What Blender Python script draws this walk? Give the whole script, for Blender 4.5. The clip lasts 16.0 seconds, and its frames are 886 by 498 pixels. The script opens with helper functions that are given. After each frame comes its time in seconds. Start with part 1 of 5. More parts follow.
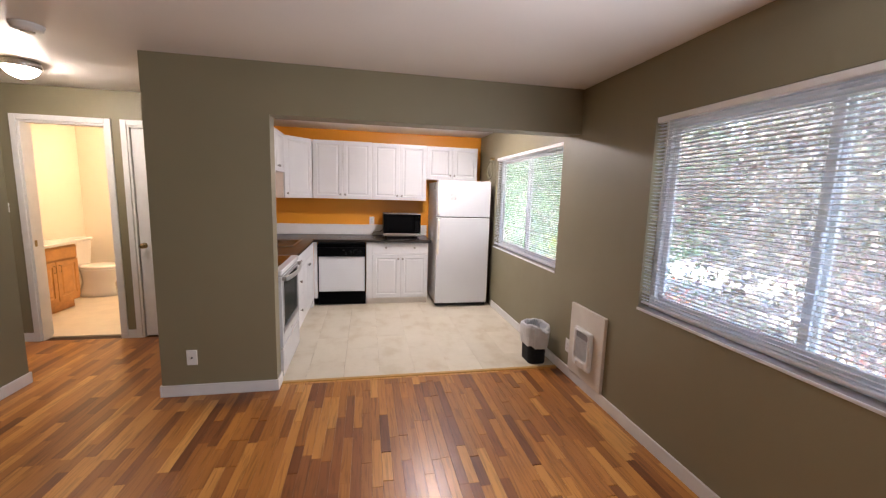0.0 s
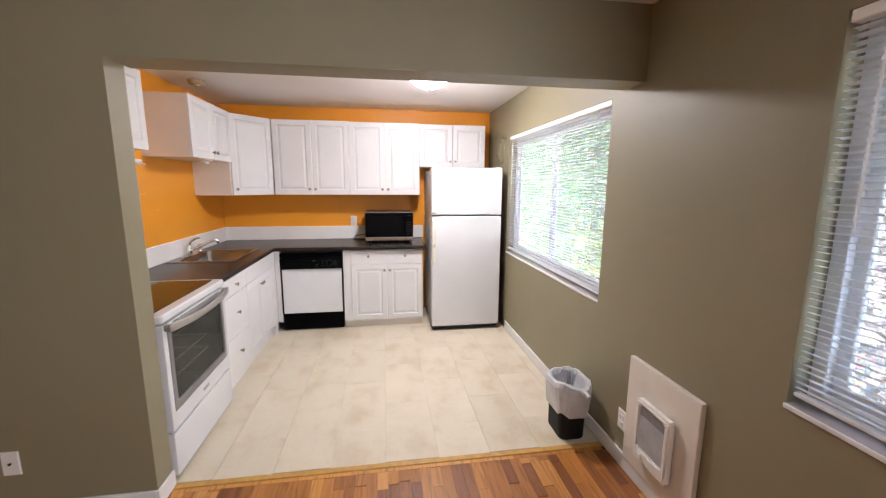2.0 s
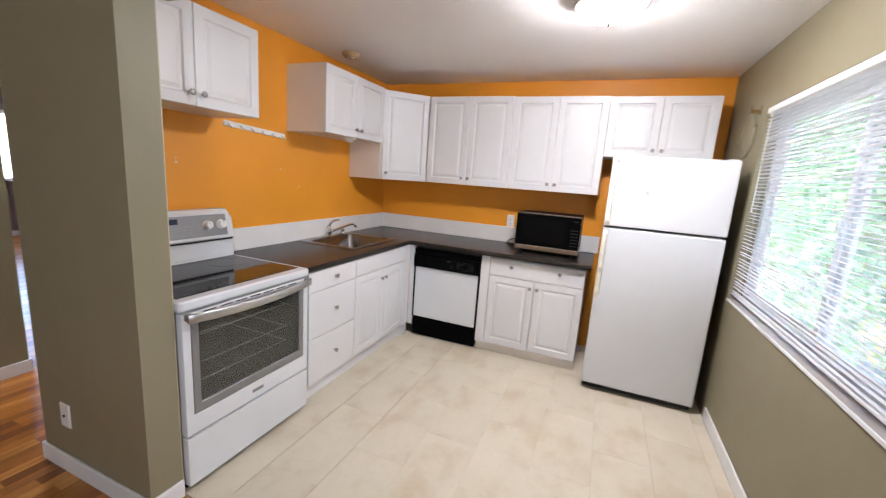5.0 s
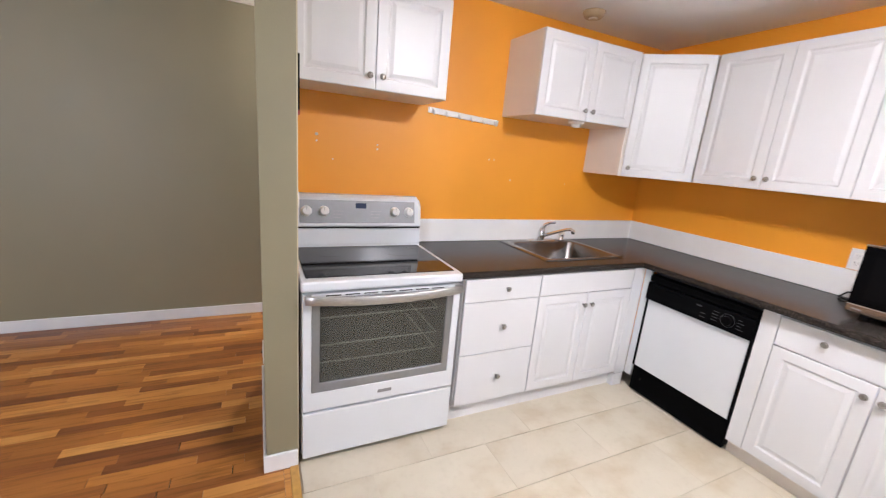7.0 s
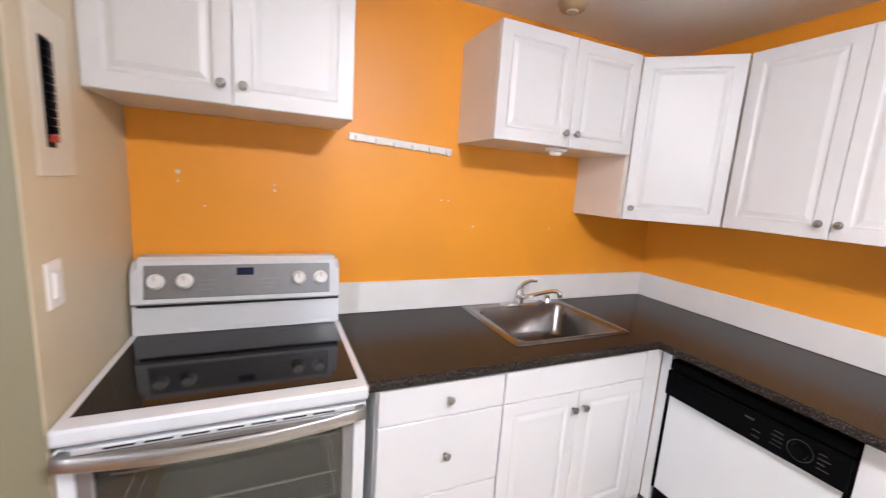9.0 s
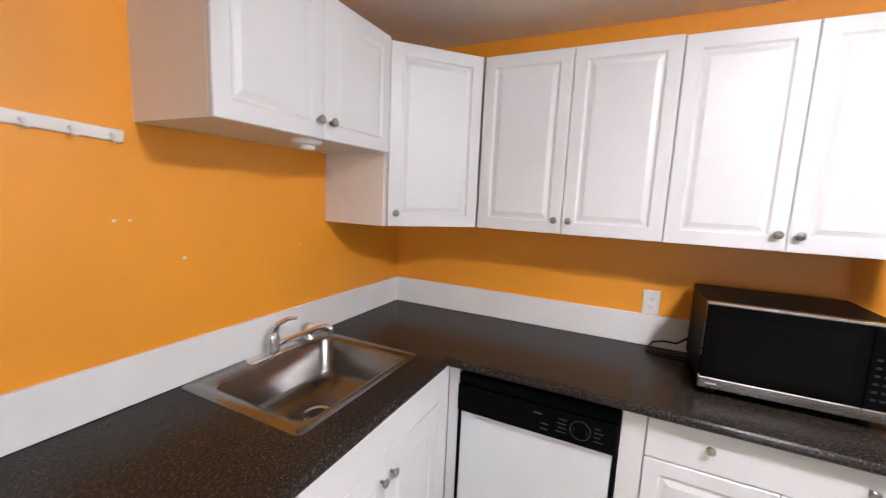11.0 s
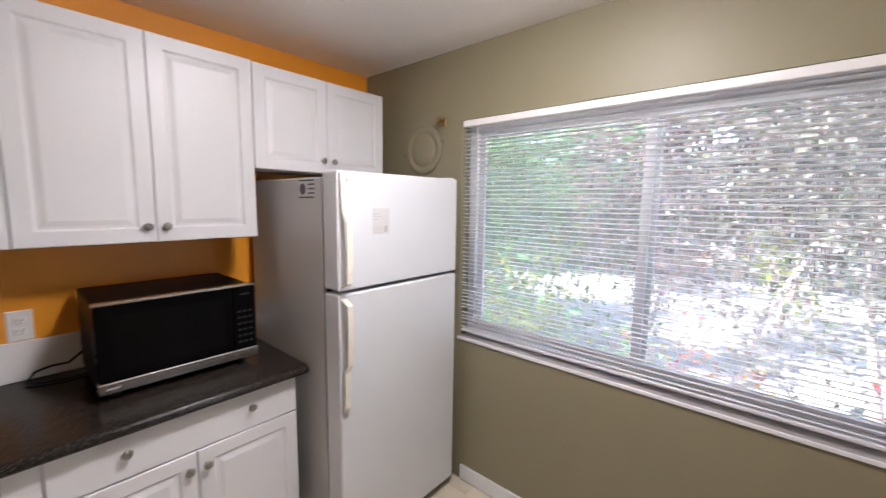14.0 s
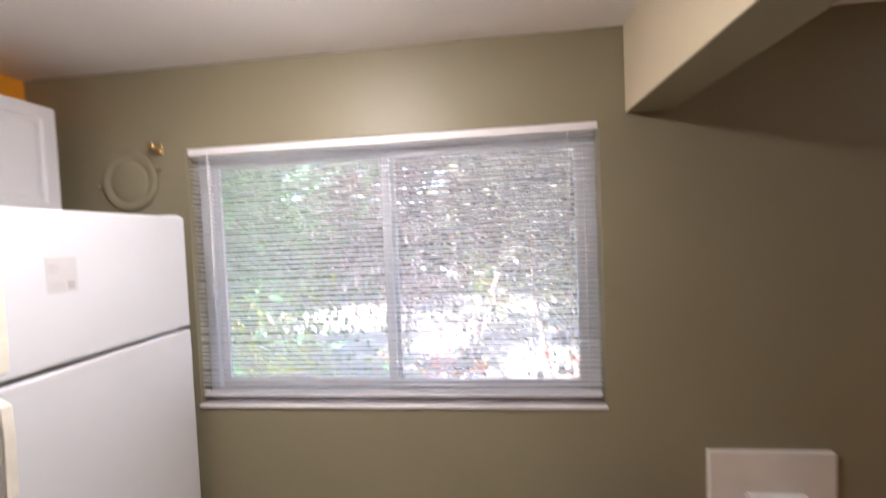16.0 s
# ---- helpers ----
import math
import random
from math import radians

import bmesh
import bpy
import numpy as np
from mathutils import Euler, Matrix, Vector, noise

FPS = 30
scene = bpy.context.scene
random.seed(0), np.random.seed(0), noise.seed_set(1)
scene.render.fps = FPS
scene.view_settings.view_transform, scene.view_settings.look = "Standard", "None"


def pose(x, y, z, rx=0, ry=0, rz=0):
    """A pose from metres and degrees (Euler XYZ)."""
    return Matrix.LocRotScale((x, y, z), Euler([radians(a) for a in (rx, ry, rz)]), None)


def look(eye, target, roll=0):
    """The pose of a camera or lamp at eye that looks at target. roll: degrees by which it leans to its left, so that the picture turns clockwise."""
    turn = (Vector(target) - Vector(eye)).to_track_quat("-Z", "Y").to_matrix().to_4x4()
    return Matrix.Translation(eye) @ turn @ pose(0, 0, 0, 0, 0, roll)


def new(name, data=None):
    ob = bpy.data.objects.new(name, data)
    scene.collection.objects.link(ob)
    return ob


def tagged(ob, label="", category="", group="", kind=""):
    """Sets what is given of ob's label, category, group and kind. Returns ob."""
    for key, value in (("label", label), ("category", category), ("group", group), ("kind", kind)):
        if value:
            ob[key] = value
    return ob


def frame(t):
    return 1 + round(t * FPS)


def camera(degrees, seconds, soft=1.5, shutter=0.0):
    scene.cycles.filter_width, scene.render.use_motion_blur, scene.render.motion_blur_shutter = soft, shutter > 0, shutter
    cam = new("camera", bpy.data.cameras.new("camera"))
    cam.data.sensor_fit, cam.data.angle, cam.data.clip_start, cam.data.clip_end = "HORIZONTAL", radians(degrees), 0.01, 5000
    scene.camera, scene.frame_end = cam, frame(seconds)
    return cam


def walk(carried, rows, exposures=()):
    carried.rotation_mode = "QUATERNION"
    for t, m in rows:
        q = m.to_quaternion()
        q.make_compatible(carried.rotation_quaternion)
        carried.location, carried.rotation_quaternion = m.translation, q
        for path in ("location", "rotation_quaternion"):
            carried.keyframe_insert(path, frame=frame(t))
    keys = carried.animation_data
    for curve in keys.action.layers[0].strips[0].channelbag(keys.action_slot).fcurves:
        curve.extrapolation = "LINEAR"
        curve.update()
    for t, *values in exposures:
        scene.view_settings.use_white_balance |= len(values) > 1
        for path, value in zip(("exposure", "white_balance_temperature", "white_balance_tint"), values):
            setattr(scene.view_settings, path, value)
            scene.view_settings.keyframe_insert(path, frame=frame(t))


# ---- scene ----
cam = camera(97.3, 16.0, 1.25, 0.3)
PATH = [
    (0, (0.354, 0.306, 1.54), (0.739, 2.249, 1.262), 1.7),
    (0.5, (0.457, 0.638, 1.547), (0.788, 2.588, 1.254), 0.8),
    (1, (0.597, 0.966, 1.55), (0.861, 2.926, 1.25), 0.2),
    (1.5, (0.682, 1.232, 1.536), (0.968, 3.188, 1.229), 0.1),
    (2, (0.789, 1.473, 1.555), (1.086, 3.423, 1.228), 0.3),
    (2.5, (0.952, 1.658, 1.513), (1.205, 3.6, 1.106), 0.6),
    (3, (1.142, 1.799, 1.466), (1.46, 3.693, 0.906), 1.5),
    (3.5, (1.221, 1.878, 1.464), (1.578, 3.761, 0.894), 2.6),
    (4, (1.148, 2.061, 1.479), (1.188, 4.005, 1.011), 3.3),
    (4.5, (1.134, 2.282, 1.502), (0.832, 4.218, 1.102), 3.3),
    (5, (1.257, 2.465, 1.502), (0.527, 4.29, 1.136), 4.1),
    (5.2, (1.306, 2.53, 1.503), (0.452, 4.3, 1.133), 4.6),
    (7.3, (1.328, 3.44, 1.485), (-0.476, 4.14, 0.978), 5.0),
    (7.5, (1.298, 3.499, 1.488), (-0.528, 4.131, 0.972), 5.0),
    (8, (1.131, 3.644, 1.48), (-0.731, 4.215, 1.027), 4.7),
    (8.5, (0.973, 3.783, 1.529), (-0.888, 4.422, 1.171), 4.4),
    (9, (0.819, 3.976, 1.551), (-0.986, 4.772, 1.224), 3.9),
    (9.2, (0.766, 4.049, 1.562), (-0.974, 4.972, 1.214), 3.9),
    (11.3, (0.268, 4.224, 1.592), (-0.383, 6.099, 1.353), 1.4),
    (11.5, (0.242, 4.26, 1.611), (-0.248, 6.185, 1.381), 0.6),
    (12, (0.174, 4.26, 1.622), (0.188, 6.235, 1.308), 0.8),
    (12.5, (0.1, 4.211, 1.508), (0.528, 6.086, 0.959), 2.1),
    (13, (0.186, 4.155, 1.475), (1.068, 5.836, 0.846), 3.0),
    (13.5, (0.3, 4.106, 1.563), (1.527, 5.635, 1.169), 2.0),
    (14, (0.402, 4.118, 1.603), (1.901, 5.421, 1.367), 0.8),
    (14.5, (0.436, 4.131, 1.563), (2.252, 4.905, 1.242), -0.9),
    (15, (0.397, 4.14, 1.537), (2.307, 4.419, 1.011), -1.7),
    (15.5, (0.373, 4.159, 1.506), (2.29, 4.089, 0.942), -0.2),
    (16, (0.41, 4.113, 1.592), (2.398, 4.32, 1.525), -2.4),
]
EXPOSURES = [(0, 4.45, 6350, 21), (1, 4.5, 6300, 19), (3, 4.85, 6050, 17), (4, 4.75, 5950, 15), (5, 4.55, 5950, 15), (7.5, 5.0, 5900, 17), (9, 5.0, 5950, 17), (11.5, 4.7, 5950, 15), (12.5, 4.7, 5900, 15), (13, 4.5, 5950, 16), (13.5, 4.15, 6050, 17), (14.5, 4.0, 6150, 19), (16, 4.1, 6300, 21)]
walk(cam, [(t, look(eye, target, roll)) for t, eye, target, roll in PATH], EXPOSURES)


# ---- world, sun, exposure ----
world = bpy.data.worlds.new("sky")
scene.world = world
world.use_nodes = True
wn = world.node_tree
sky = wn.nodes.new("ShaderNodeTexSky")
sky.sky_type = "NISHITA"
sky.sun_disc = False
sky.sun_elevation = radians(56)
sky.sun_rotation = radians(333)
wn.links.new(sky.outputs[0], wn.nodes["Background"].inputs[0])
wn.nodes["Background"].inputs[1].default_value = 0.15
sun = new("sun", bpy.data.lights.new("sun", "SUN"))
sun.data.energy = 4.5
sun.data.angle = radians(0.5)
sun.data.color = (1.0, 0.95, 0.88)
sun.matrix_world = look((-4.5, 9, 14.9), (0, 0, 0))
LAMP_KITCHEN, LAMP_HALL, LAMP_BATH = 8.8, 8.5, 5.5
# area lamp added in the living room window's unseen end, stands for sky
day = new("window_sky_standin", bpy.data.lights.new("window_sky_standin", "AREA"))
day.data.shape, day.data.size, day.data.size_y = "RECTANGLE", 0.46, 1.05
day.data.energy, day.data.color = 2.5, (0.94, 0.98, 1.0)
day.matrix_world = look((2.079, 0.89, 1.45), (-2.2, 0.89, 1.40))


# ---- materials ----
def mat_base(name, rough=0.5, metal=0.0, spec=0.5):
    m = bpy.data.materials.new(name)
    m.use_nodes = True
    b = m.node_tree.nodes["Principled BSDF"]
    b.inputs["Roughness"].default_value = rough
    b.inputs["Metallic"].default_value = metal
    b.inputs["Specular IOR Level"].default_value = spec
    return m, m.node_tree, b


def nz(nt, scale, detail=3.0, stretch=(1, 1, 1), rough=0.55):
    co = nt.nodes.new("ShaderNodeTexCoord")
    mp = nt.nodes.new("ShaderNodeMapping")
    mp.inputs["Scale"].default_value = stretch
    n = nt.nodes.new("ShaderNodeTexNoise")
    n.inputs["Scale"].default_value = scale
    n.inputs["Detail"].default_value = detail
    n.inputs["Roughness"].default_value = rough
    nt.links.new(co.outputs["Object"], mp.inputs[0])
    nt.links.new(mp.outputs[0], n.inputs["Vector"])
    return n


def ramp(nt, src, stops):
    r = nt.nodes.new("ShaderNodeValToRGB")
    while len(r.color_ramp.elements) < len(stops):
        r.color_ramp.elements.new(0.5)
    for e, (p, c) in zip(r.color_ramp.elements, stops):
        e.position, e.color = p, (*c, 1)
    nt.links.new(src, r.inputs[0])
    return r


def mix(nt, a, b, fac, kind="MIX"):
    x = nt.nodes.new("ShaderNodeMix")
    x.data_type, x.blend_type = "RGBA", kind
    for sock, v in ((0, fac), (6, a), (7, b)):
        if hasattr(v, "links"):
            nt.links.new(v, x.inputs[sock])
        else:
            x.inputs[sock].default_value = v if sock == 0 else (*v, 1)
    return x.outputs[2]


def bump(nt, b, src, strength, dist=0.01):
    bp = nt.nodes.new("ShaderNodeBump")
    bp.inputs["Strength"].default_value = strength
    bp.inputs["Distance"].default_value = dist
    nt.links.new(src, bp.inputs["Height"])
    nt.links.new(bp.outputs[0], b.inputs["Normal"])


def vary(c, k):
    return tuple(min(1.0, x * k) for x in c)


def plain(name, col, rough=0.5, metal=0.0, amount=0.06, scale=6.0, bumpy=0.0, bscale=250.0, spec=0.5):
    """A colour with soft blotches and a fine relief."""
    m, nt, b = mat_base(name, rough, metal, spec)
    big = nz(nt, scale)
    r = ramp(nt, big.outputs[0], [(0.3, vary(col, 1 - amount)), (0.7, vary(col, 1 + amount))])
    nt.links.new(r.outputs[0], b.inputs["Base Color"])
    rr = nt.nodes.new("ShaderNodeMapRange")
    fine = nz(nt, scale * 5)
    rr.inputs["To Min"].default_value, rr.inputs["To Max"].default_value = rough * 0.85, min(1, rough * 1.15)
    nt.links.new(fine.outputs[0], rr.inputs[0])
    nt.links.new(rr.outputs[0], b.inputs["Roughness"])
    if bumpy:
        bump(nt, b, nz(nt, bscale, 2).outputs[0], bumpy, 0.002)
    return m


def glow(name, col, strength):
    m, nt, b = mat_base(name, 0.4)
    b.inputs["Base Color"].default_value = (0.9, 0.9, 0.88, 1)
    b.inputs["Emission Color"].default_value = (*col, 1)
    b.inputs["Emission Strength"].default_value = strength
    return m


def wood_floor(name, island):
    """Oiled hardwood strips; each strip takes its own tone."""
    m, nt, b = mat_base(name, 0.3, 0.0, 0.5)
    if island:
        src = nt.nodes.new("ShaderNodeNewGeometry").outputs["Random Per Island"]
    else:
        src = nt.nodes.new("ShaderNodeObjectInfo").outputs["Random"]
    tone = ramp(nt, src, [(0.0, (0.17, 0.057, 0.019)), (0.16, (0.25, 0.086, 0.023)), (0.36, (0.35, 0.130, 0.029)), (0.75, (0.46, 0.186, 0.038)), (1.0, (0.64, 0.31, 0.080))])
    shift = nt.nodes.new("ShaderNodeVectorMath")
    shift.operation = "MULTIPLY_ADD"
    co = nt.nodes.new("ShaderNodeTexCoord")
    comb = nt.nodes.new("ShaderNodeCombineXYZ")
    for k in range(3):
        nt.links.new(src, comb.inputs[k])
    shift.inputs[1].default_value = (31.0, 17.0, 5.0)
    nt.links.new(comb.outputs[0], shift.inputs[0])
    nt.links.new(co.outputs["Object"], shift.inputs[2])
    mp = nt.nodes.new("ShaderNodeMapping")
    mp.inputs["Scale"].default_value = (60, 3.5, 1)
    nt.links.new(shift.outputs[0], mp.inputs[0])
    g = nt.nodes.new("ShaderNodeTexNoise")
    g.inputs["Scale"].default_value, g.inputs["Detail"].default_value, g.inputs["Distortion"].default_value = 1.0, 5.0, 0.9
    nt.links.new(mp.outputs[0], g.inputs["Vector"])
    grain = ramp(nt, g.outputs[0], [(0.3, (0.45, 0.42, 0.4)), (0.52, (1, 1, 1)), (0.75, (1.0, 1.0, 1.0))])
    c = mix(nt, tone.outputs[0], grain.outputs[0], 0.75, "MULTIPLY")
    wear = nz(nt, 2.2, 3)
    wr = ramp(nt, wear.outputs[0], [(0.35, (0.82, 0.82, 0.82)), (0.65, (1, 1, 1))])
    c = mix(nt, c, wr.outputs[0], 0.6, "MULTIPLY")
    nt.links.new(c, b.inputs["Base Color"])
    rr = nt.nodes.new("ShaderNodeMapRange")
    rr.inputs["To Min"].default_value, rr.inputs["To Max"].default_value = 0.22, 0.42
    nt.links.new(wear.outputs[0], rr.inputs[0])
    nt.links.new(rr.outputs[0], b.inputs["Roughness"])
    bump(nt, b, g.outputs[0], 0.08, 0.001)
    return m


def vinyl_tile():
    """Cream stone-look vinyl tile."""
    m, nt, b = mat_base("cream_tile", 0.38)
    src = nt.nodes.new("ShaderNodeObjectInfo").outputs["Random"]
    tone = ramp(nt, src, [(0, (0.585, 0.525, 0.415)), (0.5, (0.605, 0.545, 0.43)), (1, (0.63, 0.565, 0.45))])
    cloud = nz(nt, 4.2, 4, (1.2, 0.85, 1), 0.5)
    scuff = nz(nt, 30, 4)
    place = nt.nodes.new("ShaderNodeNewGeometry").outputs["Position"]
    shift = nt.nodes.new("ShaderNodeVectorMath")
    shift.operation = "MULTIPLY_ADD"
    shift.inputs[1].default_value = (9.0, 23.0, 4.0)
    nt.links.new(src, shift.inputs[0])
    nt.links.new(place, shift.inputs[2])
    for tex in (cloud, scuff):
        nt.links.new(shift.outputs[0], tex.inputs["Vector"].links[0].from_node.inputs["Vector"])
    cr = ramp(nt, cloud.outputs[0], [(0.32, (0.85, 0.79, 0.70)), (0.49, (0.98, 0.975, 0.96)), (0.70, (1.04, 1.04, 1.04))])
    c = mix(nt, tone.outputs[0], cr.outputs[0], 0.9, "MULTIPLY")
    sr = ramp(nt, scuff.outputs[0], [(0.3, (0.86, 0.84, 0.8)), (0.48, (1, 1, 1))])
    c = mix(nt, c, sr.outputs[0], 0.28, "MULTIPLY")
    nt.links.new(c, b.inputs["Base Color"])
    bump(nt, b, scuff.outputs[0], 0.06, 0.002)
    return m


def laminate():
    """Dark brown-grey flecked laminate."""
    m, nt, b = mat_base("dark_laminate", 0.24, 0.0, 0.13)
    n1 = nz(nt, 180, 3)
    r1 = ramp(nt, n1.outputs[0], [(0.36, (0.013, 0.0105, 0.009)), (0.54, (0.022, 0.0175, 0.015)), (0.68, (0.085, 0.068, 0.055))])
    n2 = nz(nt, 3, 2)
    r2 = ramp(nt, n2.outputs[0], [(0.3, (0.85, 0.85, 0.85)), (0.7, (1.1, 1.1, 1.1))])
    nt.links.new(mix(nt, r1.outputs[0], r2.outputs[0], 1.0, "MULTIPLY"), b.inputs["Base Color"])
    bump(nt, b, n1.outputs[0], 0.05, 0.001)
    return m


def brushed(name, col, rough, stretch):
    m, nt, b = mat_base(name, rough, 1.0)
    n = nz(nt, 1.0, 3, stretch)
    r = ramp(nt, n.outputs[0], [(0.3, vary(col, 0.85)), (0.7, vary(col, 1.1))])
    nt.links.new(r.outputs[0], b.inputs["Base Color"])
    bump(nt, b, n.outputs[0], 0.05, 0.0005)
    return m


def glass(name, tint=(1, 1, 1), gloss=0.08, haze=0.0, grey_sheen=0.0):
    """A thin pane: clear, with a weak mirror, painted-on glare haze and grey sheen."""
    m = bpy.data.materials.new(name)
    m.use_nodes = True
    nt = m.node_tree
    nt.nodes.remove(nt.nodes["Principled BSDF"])
    t, g, s = nt.nodes.new("ShaderNodeBsdfTransparent"), nt.nodes.new("ShaderNodeBsdfGlossy"), nt.nodes.new("ShaderNodeMixShader")
    t.inputs[0].default_value = (*tint, 1)
    g.inputs["Roughness"].default_value = 0.02
    s.inputs[0].default_value = gloss
    nt.links.new(t.outputs[0], s.inputs[1])
    nt.links.new(g.outputs[0], s.inputs[2])
    out = s.outputs[0]
    # pale layer veils the view, put in for window glare
    if haze:
        d, s2 = nt.nodes.new("ShaderNodeBsdfTranslucent"), nt.nodes.new("ShaderNodeMixShader")
        d.inputs[0].default_value = (0.85, 0.87, 0.9, 1)
        s2.inputs[0].default_value = haze
        nt.links.new(out, s2.inputs[1])
        nt.links.new(d.outputs[0], s2.inputs[2])
        out = s2.outputs[0]
    # even grey layer put in for the bright room reflected in the glass
    if grey_sheen:
        d, s3 = nt.nodes.new("ShaderNodeBsdfDiffuse"), nt.nodes.new("ShaderNodeMixShader")
        d.inputs[0].default_value = (0.13, 0.13, 0.115, 1)
        s3.inputs[0].default_value = grey_sheen
        nt.links.new(out, s3.inputs[1])
        nt.links.new(d.outputs[0], s3.inputs[2])
        out = s3.outputs[0]
    nt.links.new(out, nt.nodes["Material Output"].inputs[0])
    return m


def leafy(name, c0, c1, c2):
    m, nt, b = mat_base(name, 0.55)
    src = nt.nodes.new("ShaderNodeNewGeometry").outputs["Random Per Island"]
    r = ramp(nt, src, [(0, c0), (0.55, c1), (1, c2)])
    nt.links.new(r.outputs[0], b.inputs["Base Color"])
    tr = nt.nodes.new("ShaderNodeBsdfTranslucent")
    nt.links.new(r.outputs[0], tr.inputs[0])
    s = nt.nodes.new("ShaderNodeMixShader")
    s.inputs[0].default_value = 0.4
    nt.links.new(b.outputs[0], s.inputs[1])
    nt.links.new(tr.outputs[0], s.inputs[2])
    nt.links.new(s.outputs[0], nt.nodes["Material Output"].inputs[0])
    return m


M_OLIVE = plain("olive_wall_paint", (0.240, 0.212, 0.132), 0.5, 0, 0.04, 1.5, 0.25, 160)
M_ORANGE = plain("orange_wall_paint", (0.83, 0.335, 0.022), 0.42, 0, 0.04, 1.8, 0.25, 160)
M_CEIL = plain("ceiling_paint", (0.80, 0.775, 0.74), 0.5, 0, 0.03, 1.2, 0.3, 90)
M_CREAMWALL = plain("cream_wall_face", (0.55, 0.47, 0.32), 0.4, 0, 0.04, 1.5, 0.25, 160)
M_LILAC = plain("lilac_grey_paint", (0.22, 0.185, 0.20), 0.5, 0, 0.04, 1.5)
M_BATHWALL = plain("cream_bath_paint", (0.82, 0.75, 0.62), 0.5, 0, 0.03, 1.5)
M_TRIM = plain("white_trim_paint", (0.74, 0.74, 0.74), 0.35, 0, 0.04, 8)
M_CAB = plain("white_thermofoil", (0.662, 0.658, 0.662), 0.38, 0, 0.02, 3)
M_CABSIDE = plain("cream_melamine", (0.72, 0.66, 0.60), 0.45, 0, 0.03, 4)
M_SPLASH = plain("white_splash_laminate", (0.78, 0.77, 0.75), 0.4, 0, 0.03, 5)
M_ENAMEL = plain("white_enamel", (0.655, 0.67, 0.685), 0.22, 0, 0.02, 3)
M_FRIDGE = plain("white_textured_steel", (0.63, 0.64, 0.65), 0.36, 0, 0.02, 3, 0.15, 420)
# side base lowered below the doors' white for its dark reflections
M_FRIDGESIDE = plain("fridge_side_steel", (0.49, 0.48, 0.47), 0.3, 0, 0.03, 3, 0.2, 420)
M_IVORY = plain("aged_ivory_plastic", (0.74, 0.71, 0.60), 0.35, 0, 0.06, 20)
M_WHITEPL = plain("white_plastic", (0.76, 0.75, 0.72), 0.35, 0, 0.03, 20)
M_BEIGEPL = plain("beige_panel_paint", (0.62, 0.56, 0.45), 0.45, 0, 0.04, 8)
M_HEATPLATE = plain("heater_plate_paint", (0.70, 0.655, 0.585), 0.45, 0, 0.05, 6)
M_BLACK = plain("black_plastic", (0.0026, 0.0026, 0.0029), 0.34, 0, 0.1, 20, spec=0.022)
M_BLACKMATT = plain("black_rubbery_plastic", (0.010, 0.0105, 0.011), 0.55, 0, 0.1, 20, 0.2, 300, 0.2)
M_BLACKGLASS = plain("black_glass", (0.006, 0.006, 0.007), 0.06, 0, 0.1, 4, spec=0.26)
M_MWGLASS = plain("black_microwave_glass", (0.003, 0.003, 0.0033), 0.06, 0, 0.1, 4, spec=0.05)
M_MWWIN = plain("dark_microwave_window", (0.0045, 0.0045, 0.0048), 0.10, 0, 0.1, 4, spec=0.07)
M_BURNER = plain("burner_print", (0.015, 0.015, 0.015), 0.1, 0, 0.1, 4)
# near-black for dark parts; also draws the shade inside slots, seams and holes
M_GAP = plain("near_black_and_slot_shade", (0.01, 0.01, 0.01), 0.7, 0, 0.1, 10)
M_GREYMET = plain("grey_satin_panel", (0.25, 0.25, 0.255), 0.42, 0.55, 0.04, 30)
M_STEEL = brushed("stainless_steel", (0.245, 0.236, 0.226), 0.25, (4, 30, 4))
M_HANDLE = brushed("satin_handle_steel", (0.50, 0.49, 0.475), 0.42, (240, 5, 240))
M_TRIMSTEEL = brushed("bright_brushed_steel", (0.74, 0.73, 0.71), 0.22, (6, 6, 300))
M_NICKEL = plain("satin_nickel", (0.34, 0.325, 0.305), 0.28, 1.0, 0.05, 40)
M_CHROME = plain("chrome", (0.75, 0.75, 0.75), 0.09, 1.0, 0.03, 40)
M_BRASS = plain("aged_brass", (0.30, 0.21, 0.09), 0.35, 1.0, 0.15, 40)
# near-white base carries the highlights of the plated rack wire
M_WIRE = plain("pale_wire_highlights", (0.85, 0.85, 0.82), 0.35, 0.2, 0.03, 20)
M_LAM = laminate()
M_WOOD = wood_floor("hardwood_strip", False)
M_WOODREST = wood_floor("hardwood_strip_rest", True)
M_TILE = vinyl_tile()
M_GROUT = plain("tile_joint", (0.36, 0.30, 0.22), 0.8, 0, 0.2, 20)
M_SUBFLOOR = plain("dark_subfloor", (0.05, 0.025, 0.012), 0.8, 0, 0.2, 20)
M_STRIP = plain("golden_oak_strip", (0.50, 0.28, 0.07), 0.35, 0, 0.15, 25)
M_OAK = plain("honey_oak", (0.55, 0.27, 0.08), 0.4, 0, 0.12, 12)
M_BATHFLOOR = plain("bath_vinyl", (0.70, 0.62, 0.48), 0.4, 0, 0.06, 6)
M_CHINA = plain("white_china", (0.82, 0.80, 0.76), 0.12, 0, 0.02, 3)
M_HEADRAIL = plain("white_headrail_steel", (0.78, 0.76, 0.74), 0.45, 0, 0.03, 20)
M_SLAT = plain("white_vinyl_slat", (0.80, 0.80, 0.81), 0.4, 0, 0.02, 20)
sl_nt = M_SLAT.node_tree
sl_tr, sl_mix = sl_nt.nodes.new("ShaderNodeBsdfTranslucent"), sl_nt.nodes.new("ShaderNodeMixShader")
